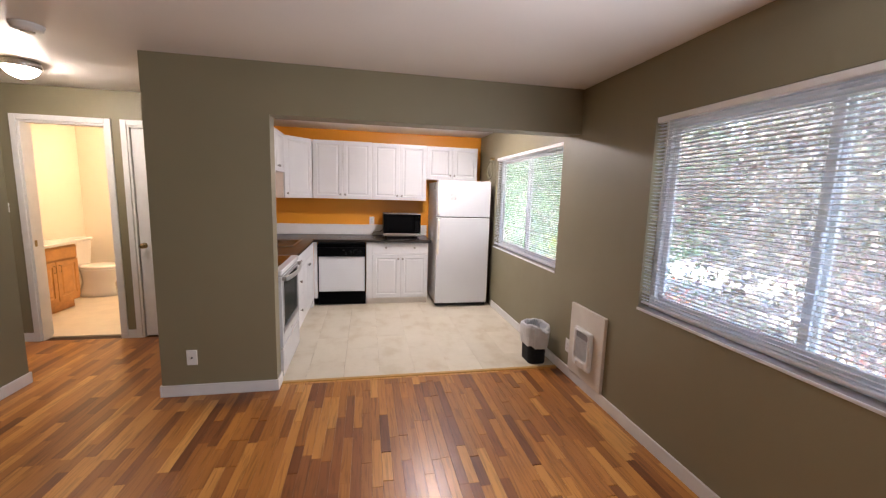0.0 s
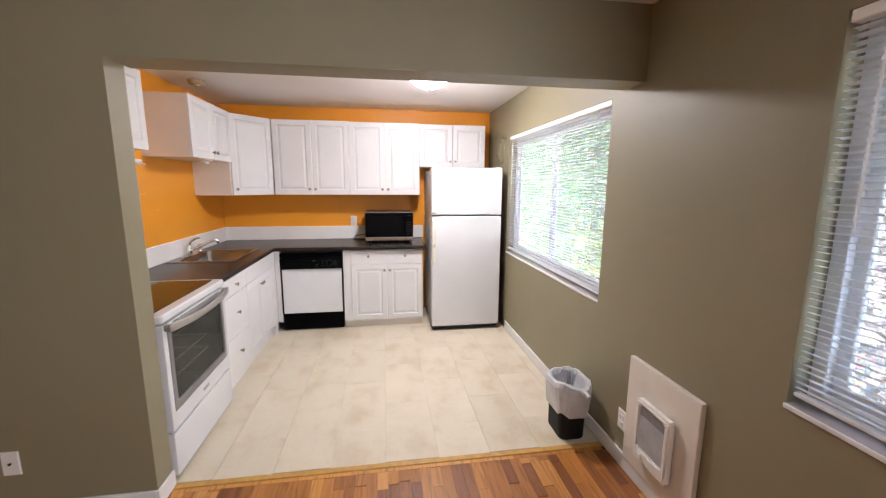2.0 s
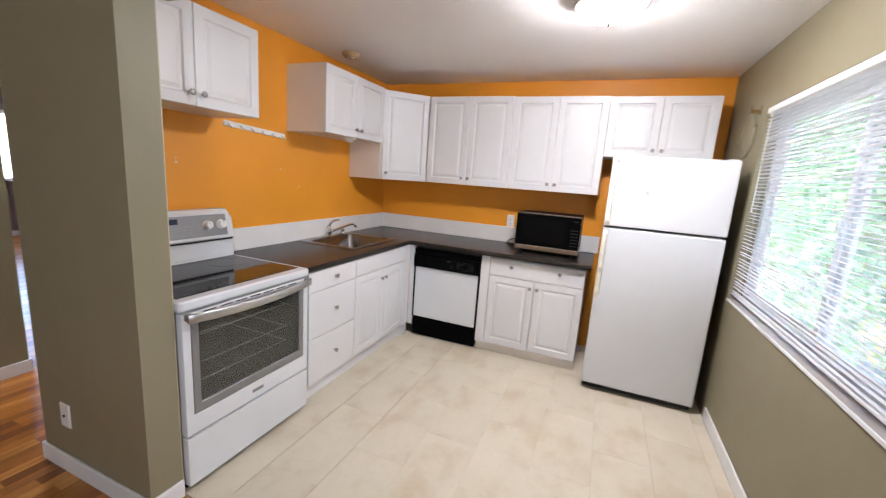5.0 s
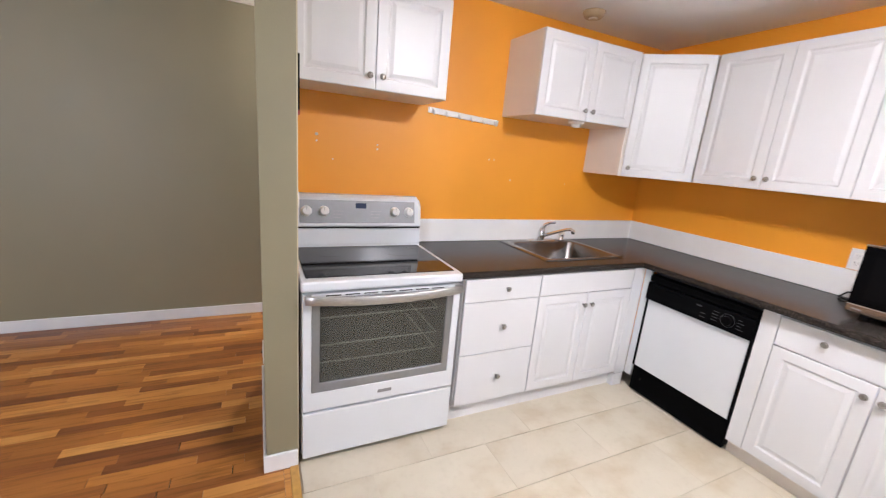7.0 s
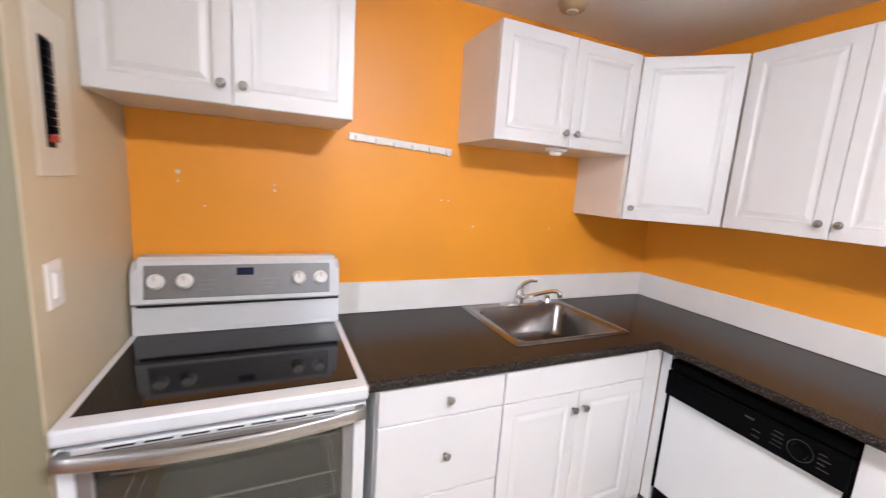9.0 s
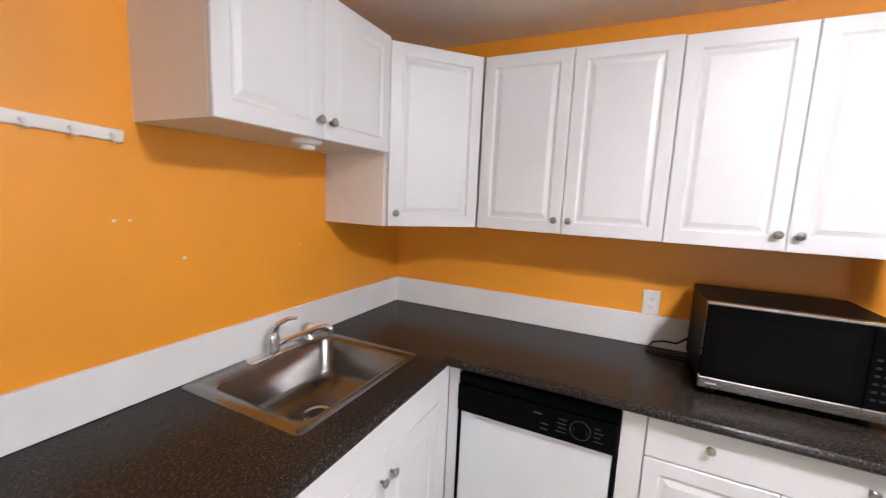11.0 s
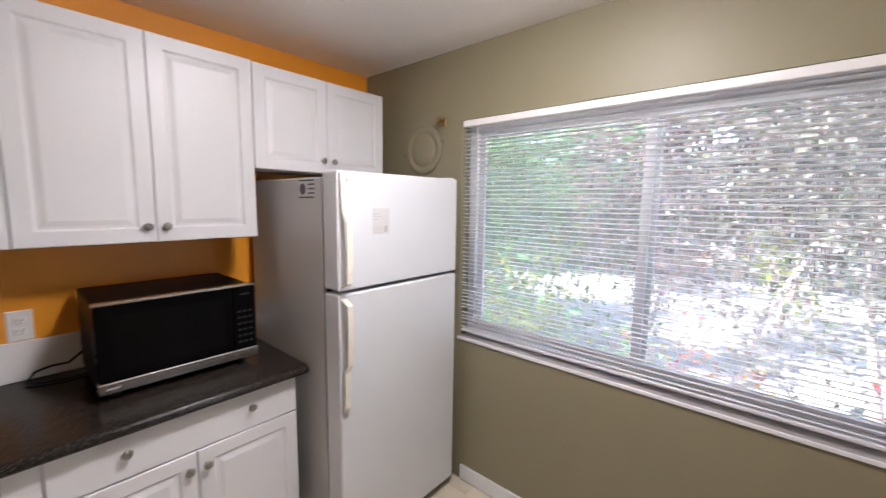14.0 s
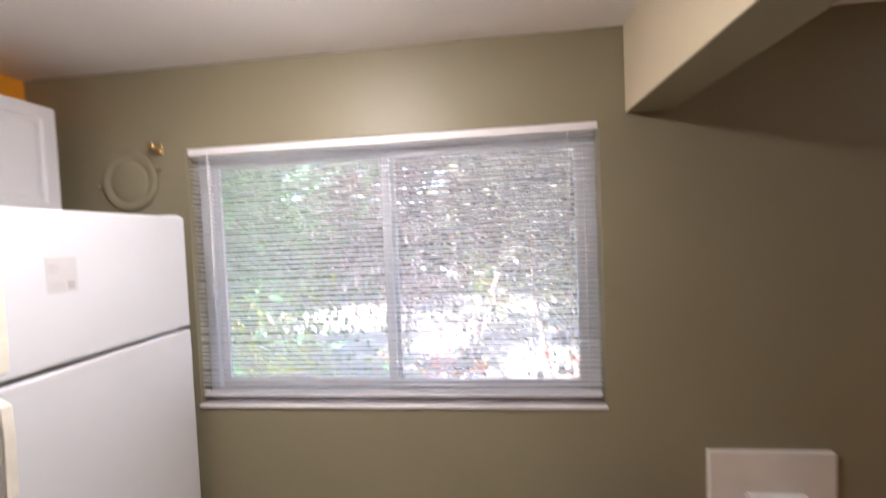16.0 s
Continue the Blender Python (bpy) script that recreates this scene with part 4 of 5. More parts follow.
part("kick_panel", boxes((DX0 + 0.004, DX1 - 0.004, DY + 0.012, DY + 0.043, 0.010, 0.187), bev=0.003), M_BLACK, dw, "black lower panel")
bm = bmesh.new()
lathe(bm, facing((0.216, DY - 0.016, 0.735), (0, -1, 0)), [(0.034, 0), (0.033, 0.003), (0.026, 0.004), (0.024, 0.018), (0.021, 0.020), (0, 0.020)], 24)
part("dial", bm, M_BLACK, dw)
PY0, PY1 = DY - 0.0172, DY - 0.0158
for k in range(4):
    part("print_bar", boxes((0.130 + (k % 2) * 0.006, 0.166, PY0, PY1, 0.708 + k * 0.017, 0.7105 + k * 0.017)), M_PRINT, cp)
    part("print_bar", boxes((0.264, 0.298 - (k % 2) * 0.012, PY0, PY1, 0.708 + k * 0.017, 0.7105 + k * 0.017)), M_PRINT, cp)
for k in range(2):
    part("print_bar", boxes((0.070, 0.098, PY0, PY1, 0.700 + k * 0.022, 0.7035 + k * 0.022)), M_PRINT, cp)
part("logo_bar", boxes((0.040, 0.072, PY0, PY1, 0.757, 0.764)), M_PRINT, cp)
bm = bmesh.new()
lathe(bm, facing((0.216, DY - 0.0158, 0.735), (0, -1, 0)), [(0.0375, 0), (0.0375, 0.0012), (0.0358, 0.0012), (0.0358, 0)], 32, False)
part("dial_ring", bm, M_PRINT, cp)
part("latch", boxes((-0.23, -0.02, DY - 0.020, DY - 0.005, 0.772, 0.788), bev=0.004), M_BLACK, dw)

# ---- refrigerator ----
RX0, RX1, RY = 1.274, 2.006, 5.418
fr = thing("refrigerator", (1.645, 5.8, 0), "white top-freezer refrigerator standing by the window wall", "refrigerator")
part("cabinet", boxes((RX0 + 0.004, RX1 - 0.004, RY + 0.118, 6.20, 0.05, 1.700), bev=0.006, seg=2), M_FRIDGESIDE, fr, "pale grey textured steel sides, dark reflections put into the tone")
# near-black sheet draws the dark seams behind and between the doors
part("door_gap_backing", boxes((RX0 + 0.02, RX1 - 0.02, RY + 0.106, RY + 0.119, 0.07, 1.69)), M_GAP, fr)
DOORS = []
for z0, z1 in ((0.055, 1.230), (1.244, 1.724)):
    DOORS.append(part("door", boxes((RX0, RX1, RY, RY + 0.106, z0, z1), bev=0.010, seg=3), M_FRIDGE, fr, "white textured door"))
for z0, z1, dd, lowgrip in ((0.735, 1.215, DOORS[0], True), (1.262, 1.585, DOORS[1], False)):
    bm = bmesh.new()
    xx, yy = RX0 + 0.018, RY - 0.042
    if lowgrip:
        pts = [(xx, RY - 0.004, z0), (xx, RY - 0.018, z0 + 0.03), (xx, RY - 0.020, z0 + 0.18), (xx, yy, z0 + 0.215), (xx, yy - 0.004, z1 - 0.1), (xx, yy, z1 - 0.02), (xx, RY - 0.002, z1)]
    else:
        pts = [(xx, RY - 0.002, z0), (xx, yy, z0 + 0.02), (xx, yy - 0.004, z0 + 0.1), (xx, yy, z1 - 0.06), (xx, RY - 0.016, z1 - 0.02), (xx, RY - 0.012, z1 + 0.05), (xx, RY - 0.006, 1.712)]
    last = None
    for p in pts:
        ring = [bm.verts.new((p[0] + sx, p[1] + sy, p[2])) for sx, sy in ((-0.014, -0.008), (0.010, -0.010), (0.014, 0.0), (0.012, 0.008), (-0.012, 0.008))]
        if last:
            for j in range(5):
                bm.faces.new((last[j], last[(j + 1) % 5], ring[(j + 1) % 5], ring[j]))
        else:
            bm.faces.new(ring)
        last = ring
    bm.faces.new(last)
    bmesh.ops.bevel(bm, geom=list(bm.edges), offset=0.002, segments=1, affect="EDGES")
    part("handle", bm, M_IVORY, dd, "yellowed ivory plastic handle")
part("hinge_cover", boxes((RX1 - 0.07, RX1 - 0.012, RY + 0.01, RY + 0.11, 1.7185, 1.730), bev=0.004), M_WHITEPL, fr)
part("base_grille", boxes((RX0 + 0.01, RX1 - 0.01, RY + 0.04, RY + 0.11, 0.012, 0.052), bev=0.003), M_GAP, fr, "dark base grille")
for x, y in ((RX0 + 0.05, RY + 0.1), (RX1 - 0.05, RY + 0.1), (RX0 + 0.05, 6.15), (RX1 - 0.05, 6.15)):
    bm = bmesh.new()
    lathe(bm, pose(x, y, 0), [(0.018, 0), (0.018, 0.05)], 12)
    part("foot", bm, M_GAP, fr)
bm = bmesh.new()
lathe(bm, facing((RX0 + 0.035, RY - 0.0005, 1.685), (0, -1, 0)), [(0.011, 0), (0.010, 0.002), (0, 0.0022)], 16)
part("badge", bm, M_GREYMET, DOORS[1])
note = thing("paper_note", (1.49, RY, 1.52), "small white printed paper note stuck on the refrigerator door", "note")
part("sheet", boxes((1.445, 1.535, RY - 0.0014, RY - 0.0004, 1.465, 1.575)), M_PAPER, note)
NY0, NY1 = RY - 0.0020, RY - 0.0014
for k in range(3):
    part("print_bar", boxes((1.452, 1.480 + 0.008 * (k % 2), NY0, NY1, 1.550 - k * 0.011, 1.553 - k * 0.011)), M_FAINT, note)
for k in range(4):
    part("print_bar", boxes((1.452, 1.495, NY0, NY1, 1.472 + k * 0.008, 1.4735 + k * 0.008)), M_FAINT, note)
part("print_block", boxes((1.505, 1.525, NY0, NY1, 1.474, 1.500)), M_FAINT, note)
stk = thing("fridge_sticker", (RX0, 5.65, 1.65), "small white label sticker on the refrigerator side", "sticker")
part("sheet", boxes((RX0 + 0.0028, RX0 + 0.0038, 5.586, 5.712, 1.612, 1.694)), M_STICKER, stk)
bm = bmesh.new()
box(bm, RX0 + 0.0022, RX0 + 0.0028, 5.588, 5.710, 1.685, 1.692)
box(bm, RX0 + 0.0022, RX0 + 0.0028, 5.588, 5.710, 1.614, 1.621)
lathe(bm, facing((RX0 + 0.0028, 5.678, 1.653), (-1, 0, 0)), [(0.024, 0), (0.024, 0.0006), (0, 0.0006)], 20)
for k in range(3):
    box(bm, RX0 + 0.0022, RX0 + 0.0028, 5.585, 5.635, 1.632 + k * 0.018, 1.639 + k * 0.018)
part("printing", bm, M_INKDARK, stk)

# ---- microwave ----
mw = thing("microwave", (0.85, 6.0, CT), "black countertop microwave with a steel lower trim", "microwave")
X0, X1, Y0, Z0, Z1 = 0.586, 1.110, 5.800, 0.934, 1.250
part("case", boxes((X0 + 0.004, X1 - 0.004, Y0 + 0.03, 6.205, Z0, Z1 - 0.004), bev=0.006, seg=2), M_BLACK, mw, "black painted case")
md = part("door", boxes((X0, 1.022, Y0, Y0 + 0.03, Z0 + 0.042, Z1 - 0.008), bev=0.003), M_MWGLASS, mw, "black glass door")
part("door_window", boxes((X0 + 0.045, 0.985, Y0 - 0.0006, Y0 + 0.002, Z0 + 0.075, Z1 - 0.045)), M_MWWIN, md)
cpn = part("control_panel", boxes((1.0235, X1, Y0, Y0 + 0.03, Z0 + 0.042, Z1 - 0.008), bev=0.003), M_MWGLASS, mw)
for r in range(6):
    for c in range(3):
        part("key", boxes((1.037 + c * 0.022, 1.050 + c * 0.022, Y0 - 0.0006, Y0 + 0.001, Z0 + 0.07 + r * 0.026, Z0 + 0.078 + r * 0.026)), M_KEY, cpn)
part("logo_bar", boxes((1.050, 1.088, Y0 - 0.0006, Y0 + 0.001, Z1 - 0.042, Z1 - 0.036)), M_KEY, cpn)
part("lower_trim", boxes((X0 - 0.001, 1.022, Y0 - 0.003, Y0 + 0.03, Z0 + 0.002, Z0 + 0.041), (1.0235, X1 + 0.001, Y0 - 0.003, Y0 + 0.03, Z0 + 0.002, Z0 + 0.041), bev=0.003), M_TRIMSTEEL, mw, "brushed steel lower trim")
part("upper_trim", boxes((X0 - 0.001, X1 + 0.001, Y0 - 0.002, Y0 + 0.03, Z1 - 0.0075, Z1 + 0.003), bev=0.002), M_TRIMSTEEL, mw, "thin steel upper trim")
part("badge", boxes((0.605, 0.640, Y0 - 0.0036, Y0 - 0.0028, Z0 + 0.018, Z0 + 0.024)), M_INK, mw)
for x in (X0 + 0.05, X1 - 0.05):
    for y in (Y0 + 0.06, 6.16):
        bm = bmesh.new()
        lathe(bm, pose(x, y, CT), [(0.014, 0.0003), (0.012, 0.030)], 12)
        part("foot", bm, M_BLACKMATT, mw)
bm = bmesh.new()
tube(bm, [(0.60, 6.19, 1.00), (0.55, 6.20, 0.955), (0.50, 6.205, 0.955), (0.455, 6.20, 0.945), (0.43, 6.19, 0.912), (0.46, 6.16, 0.911), (0.54, 6.14, 0.911), (0.60, 6.15, 0.911)], 0.0045, 8)
part("power_cord", bm, M_BLACKMATT, mw, "black power cord", True)


# ---- wall plates ----
def outlet(m, label, kind_=0):
    """A wall plate in m's plane; kind_ 0 double outlet, 1 blank with one jack, 2 rocker switch."""
    o = m.translation
    t = thing("wall_outlet" if kind_ < 2 else "light_switch", o, label, "outlet" if kind_ < 2 else "switch", "wall plates")
    bm = bmesh.new()
    rings(bm, m @ Matrix.Translation((-0.036, -0.058, 0)), 0.072, 0.116, [(0, 0), (0, 0.003), (0.003, 0.006)])
    pl = part("plate", bm, M_WHITEPL, t)
    if kind_ == 0:
        for dz in (-0.020, 0.020):
            bm = bmesh.new()
            rings(bm, m @ Matrix.Translation((-0.017, dz - 0.014, 0.006)), 0.034, 0.028, [(0, 0), (0.002, 0.0025)])
            so = part("socket", bm, M_WHITEPL, t)
            # dark patches draw the shaded socket holes
            bm = bmesh.new()
            for du in (-0.0075, 0.0055):
                rings(bm, m @ Matrix.Translation((du, dz - 0.003, 0.0085)), 0.002, 0.009, [(0, 0), (0, 0.0003)])
            rings(bm, m @ Matrix.Translation((-0.002, dz - 0.011, 0.0085)), 0.004, 0.004, [(0, 0), (0, 0.0003)])
            part("slots", bm, M_GAP, so)
    elif kind_ == 1:
        bm = bmesh.new()
        lathe(bm, m @ Matrix.Translation((0, 0, 0.006)), [(0.006, 0), (0.006, 0.006), (0.0, 0.006)], 12)
        part("jack", bm, M_GAP, t)
    else:
        bm = bmesh.new()
        rings(bm, m @ Matrix.Translation((-0.017, -0.034, 0.006)), 0.034, 0.068, [(0, 0), (0.001, 0.003), (0.006, 0.006)])
        part("rocker", bm, M_WHITEPL, t)
    return t


FB = lambda x, y, z_: plane_at((x, y, z_), (1, 0, 0), (0, -1, 0))
outlet(FB(0.432, YB - 0.0005, 1.118), "white double outlet on the orange wall above the splash")
outlet(FB(-0.905, 3.335, 0.295), "white jack plate low on the olive stub wall", 1)
outlet(plane_at((XW, 3.292, 0.262), (0, -1, 0), (-1, 0, 0)), "white double outlet beside the wall heater")
outlet(plane_at((XLIV, 1.33, 0.30), (0, 1, 0), (1, 0, 0)), "white double outlet low on the olive wall")
outlet(plane_at((-0.418, 3.474, 1.242), (-1, 0, 0), (0, 1, 0)), "white rocker switch on the stub wall by the stove", 2)


# ---- breaker panel ----
bp = thing("breaker_panel", (-0.49, 3.469, 1.5), "beige breaker panel with black switches on the stub wall", "breaker panel")
part("cover", boxes((-0.585, -0.395, 3.474, 3.4795, 1.505, 1.905), bev=0.003), M_BEIGEPL, bp)
part("well", boxes((-0.478, -0.440, 3.4791, 3.4815, 1.575, 1.830)), M_BLACK, bp)
for k in range(12):
    zz = 1.588 + k * 0.0195
    part("breaker", boxes((-0.472, -0.446, 3.4815, 3.4925, zz, zz + 0.0178), bev=0.0015), M_RED if k == 0 else M_BLACK, bp)

# ---- hook rail, marks, small things on the orange wall ----
hr = thing("hook_rail", (XL, 4.54, 1.72), "white wall rail with six small hooks", "hook rail")
bm = bmesh.new()
m = Matrix.Translation((XL, 4.286, 1.721)) @ pose(0, 0, 0, -3.2) @ Matrix(((0, 0, 1, 0), (1, 0, 0, 0), (0, 1, 0, 0), (0, 0, 0, 1)))
rings(bm, m, 0.508, 0.034, [(0, 0), (0, 0.009), (0.003, 0.012)])
part("rail", bm, M_WHITEPL, hr)
for k in range(6):
    u0 = 0.03 + k * 0.0896
    bm = bmesh.new()
    tube(bm, [m @ Vector((u0, 0.018, 0.011)), m @ Vector((u0, 0.006, 0.028)), m @ Vector((u0, -0.006, 0.034)), m @ Vector((u0, 0.0, 0.046))], [0.006, 0.005, 0.005, 0.006], 8)
    part("hook", bm, M_WHITEPL, hr)
for k, (y, zz, r) in enumerate(((3.632, 1.53, 0.009), (3.632, 1.495, 0.005), (3.98, 1.50, 0.005), (3.98, 1.475, 0.006), (3.72, 1.40, 0.004), (4.952, 1.339, 0.006), (5.454, 1.336, 0.004), (4.76, 1.47, 0.005), (4.80, 1.47, 0.004))):
    bm = bmesh.new()
    lathe(bm, facing((XL, y, zz), (1, 0, 0)), [(r, 0), (r * 0.8, 0.0012), (0, 0.0014)], 9)
    solid("filler_spot", bm, M_PATCH, "white filler spot on the orange wall", "wall mark", "filler spots")
ul = thing("under_cabinet_light", (-0.80, 5.16, 1.756), "small white puck fixture under the sink wall cabinet", "light fixture")
bm = bmesh.new()
lathe(bm, pose(-0.735, 5.215, 1.756, 180), [(0.052, 0), (0.050, 0.012), (0.040, 0.018), (0, 0.018)], 24)
part("base", bm, M_WHITEPL, ul, smooth=True)
bm = bmesh.new()
lathe(bm, pose(-0.735, 5.215, 1.738, 180), [(0.030, 0), (0.027, 0.016), (0, 0.018)], 20)
part("cup", bm, M_WHITEPL, ul, smooth=True)

# ---- rosette on the olive wall ----
rs = thing("wall_rosette", (XW, 5.74, 1.905), "round painted-over vent cover on the olive wall", "vent cover")
bm = bmesh.new()
lathe(bm, facing((XW, 5.742, 1.905), (-1, 0, 0)), [(0.142, 0), (0.140, 0.007), (0.132, 0.012), (0.118, 0.013), (0.106, 0.008), (0.099, 0.003), (0.094, 0.003), (0.088, 0.007), (0.076, 0.011), (0.04, 0.014), (0, 0.015)], 40)
part("plate", bm, M_OLIVE, rs, smooth=True)
for y, zz in ((5.895, 1.885), (5.590, 1.955)):
    part("clip", boxes((XW - 0.02, XW, y - 0.010, y + 0.010, zz - 0.008, zz + 0.008), bev=0.003), M_OLIVE, rs)
cb = thing("curtain_bracket", (XW, 5.583, 2.045), "small aged metal curtain bracket above the refrigerator", "bracket")
part("base", boxes((XW - 0.004, XW, 5.568, 5.598, 2.02, 2.07), bev=0.001), M_BRASS, cb)
part("arm", boxes((XW - 0.055, XW - 0.004, 5.578, 5.588, 2.03, 2.05), (XW - 0.055, XW - 0.048, 5.570, 5.596, 2.03, 2.066), bev=0.001), M_BRASS, cb)

# ---- wall heater ----
ht = thing("wall_heater", (XW, 3.0, 0.1), "white electric wall heater on a cream backing plate", "wall heater")
part("backing_plate", boxes((XW - 0.026, XW, 2.763, 3.235, 0.090, 0.674), bev=0.004, seg=2), M_HEATPLATE, ht, "cream painted backing plate")
hx = XW - 0.026
part("housing", ring_frame(bmesh.new(), hx - 0.040, hx, (2.880, 3.109, 0.200, 0.512), (2.910, 3.076, 0.265, 0.488), 0.008, 2), M_WHITEPL, ht)
# dark sheet sets off the pale louvres
part("louvre_backing", boxes((hx - 0.012, hx - 0.0005, 2.910, 3.076, 0.265, 0.490)), M_INKDARK, ht, "dark sheet behind the louvres")
for k in range(22):
    zz = 0.270 + k * 0.0100
    part("louvre", boxes((hx - 0.034, hx - 0.026, 2.910, 3.076, zz, zz + 0.0044)), M_LOUVRE if k < 17 else M_INK, ht)
bm = bmesh.new()
lathe(bm, facing((hx - 0.040, 3.044, 0.235), (-1, 0, 0)), [(0.018, 0), (0.016, 0.014), (0.0, 0.015)], 16)
part("knob", bm, M_WHITEPL, ht, "white thermostat knob")

# ---- waste bin ----
wb = thing("waste_bin", (1.920, 3.624, 0.001), "small black plastic waste bin with a white liner", "waste bin")
BX, BY = 1.920, 3.624
bm = bmesh.new()
loft(bm, [rrect(BX - a, BX + a, BY - b, BY + b, r, zz) for a, b, r, zz in ((0.076, 0.102, 0.04, 0.001), (0.079, 0.106, 0.045, 0.008), (0.091, 0.123, 0.080, 0.318), (0.093, 0.125, 0.082, 0.322), (0.087, 0.119, 0.078, 0.320), (0.072, 0.098, 0.04, 0.012))], True)
part("bin_body", bm, M_BLACKMATT, wb, smooth=False)
rnd = random.Random(4)
bm = bmesh.new()
lev = [(0.084, 0.113, 0.150, 0.05), (0.092, 0.123, 0.158, 0.05), (0.099, 0.131, 0.210, 0.06), (0.106, 0.140, 0.268, 0.078), (0.110, 0.144, 0.315, 0.085), (0.105, 0.138, 0.340, 0.088), (0.090, 0.122, 0.343, 0.082), (0.080, 0.110, 0.328, 0.072), (0.074, 0.102, 0.285, 0.05), (0.064, 0.088, 0.22, 0.045), (0.046, 0.064, 0.15, 0.03), (0.020, 0.03, 0.12, 0.015)]
ph = [rnd.uniform(0, 6.28) for k in range(8)]
loops = []
for j, (a, b, zz, r) in enumerate(lev):
    loop = []
    deep = 0.35 if j < 2 else 0.8 if j < 6 else 1.2 if j < 7 else 2.4
    for k, p in enumerate(rrect(BX - a, BX + a, BY - b, BY + b, r, zz, 17)):
        an = 2 * math.pi * k / 72
        fold = 0.45 * math.sin(5 * an + ph[0] + 0.25 * j) + 0.35 * math.sin(9 * an + ph[1] - 0.4 * j) + 0.3 * math.sin(17 * an + ph[2] + 0.5 * j) + 0.15 * math.sin(29 * an + ph[3] - j)
        s = 1 + 0.026 * deep * fold + rnd.uniform(-1, 1) * 0.009 * deep
        dip = 0.012 * math.sin(2 * an + ph[4]) + 0.007 * math.sin(3 * an + ph[5]) + 0.004 * fold
        if j > 6:
            s += rnd.uniform(-0.10, 0.06)
            dip += rnd.uniform(-0.018, 0.018)
        loop.append(Vector((BX + (p[0] - BX) * s, BY + (p[1] - BY) * s, p[2] + dip * (0.9 if j < 2 else 0.5 if 1 < j < 4 else 1.0))))
    loops.append(loop)
loft(bm, loops)
part("liner", bm, M_BAG, wb, "crumpled white plastic liner")
bm = bmesh.new()
tube(bm, [(BX + 0.02, BY - 0.135, 0.32), (BX + 0.03, BY - 0.165, 0.318), (BX + 0.035, BY - 0.185, 0.308)], [0.020, 0.013, 0.017], 8)
part("liner_knot", bm, M_BAG, wb)
wb.matrix_basis = wb.matrix_basis @ Matrix.Scale(1.05, 4)

# ---- ceiling fittings ----
def dome_lamp(name, x, y, r, material, label):
    l = thing(name, (x, y, ZC), label, "ceiling light", "ceiling lights")
    bm = bmesh.new()
    # ring made wider and deeper than the glass to shade the ceiling
    lathe(bm, pose(x, y, ZC, 180), [(r * 1.03, 0), (r * 1.06, 0.012), (r * 1.13, 0.046), (r * 1.05, 0.052), (r * 0.6, 0.046)], 36)
    part("base", bm, M_WHITEPL if r > 0.15 else M_NICKEL, l, "metal base ring", True)
    bm = bmesh.new()
    lathe(bm, pose(x, y, ZC - 0.047, 180), [(r * 0.99, 0), (r * 0.91, 0.020), (r * 0.77, 0.040), (r * 0.55, 0.058), (r * 0.28, 0.070), (0, 0.074)], 36, False)
    part("shade", bm, material, l, "glowing frosted glass dome", True)
    bm = bmesh.new()
    lathe(bm, pose(x, y, ZC - 0.122, 180), [(0.010, 0), (0.012, 0.008), (0.006, 0.018), (0, 0.020)], 14)
    part("finial", bm, M_NICKEL, l, "small metal finial", True)


dome_lamp("ceiling_light", 1.16, 4.66, 0.155, M_LAMP, "round frosted glass ceiling light, lit, in the kitchen")
dome_lamp("ceiling_light", -2.13, 3.85, 0.105, M_LAMPHALL, "round frosted glass ceiling light, lit, in the hall")
dome_lamp("ceiling_light", -2.75, 6.25, 0.16, M_LAMPBATH, "warm frosted glass ceiling light, lit, in the bathroom")


def detector(x, y, r, material, label):
    d = thing("smoke_detector", (x, y, ZC), label, "smoke detector", "smoke detectors")
    bm = bmesh.new()
    lathe(bm, pose(x, y, ZC, 180), [(r, 0), (r, 0.010), (r * 0.92, 0.014), (r * 0.90, 0.026), (r * 0.72, 0.036), (0, 0.038)], 32)
    part("housing", bm, material, d, smooth=True)
    bm = bmesh.new()
    lathe(bm, pose(x, y, ZC - 0.037, 180), [(r * 0.42, 0), (r * 0.40, 0.006), (r * 0.28, 0.007), (0, 0.005)], 24)
    part("grille", bm, M_BEIGEPL, d, smooth=True)


detector(-0.76, 5.24, 0.068, M_DETECT, "round beige smoke detector on the kitchen ceiling")
detector(-1.514, 3.047, 0.075, M_WHITEPL, "round white smoke detector on the ceiling")

# ---- hall: doors, thermostat ----
cd = thing("door_2", (-1.52, 4.66, 0), "white closed closet door with a brass knob", "door", "doors", "structure")
bm = boxes((CL0 + 0.021, CL1 - 0.021, 4.662, 4.697, 0.012, DOORTOP - 0.022), bev=0.002)
part("leaf", bm, M_TRIM, cd)
bm = bmesh.new()
lathe(bm, facing((CL0 + 0.065, 4.662, 0.945), (0, -1, 0)), [(0.028, 0), (0.027, 0.005), (0.011, 0.008), (0.010, 0.030), (0.022, 0.038), (0.026, 0.050), (0.020, 0.062), (0, 0.065)], 20)
part("door_knob", bm, M_BRASS, cd, "aged brass knob", True)
bd = thing("door_1", (-3.05, 4.80, 0), "white bathroom door swung fully open inside", "door", "doors", "structure")
part("leaf", boxes((BATH0 - 0.655, BATH0 - 0.005, 4.767, 4.802, 0.012, DOORTOP - 0.022), bev=0.002), M_TRIM, bd)
part("strike_plate", boxes((BATH0 + 0.0185, BATH0 + 0.020, 4.66, 4.69, 0.93, 0.99)), M_BRASS, bd)
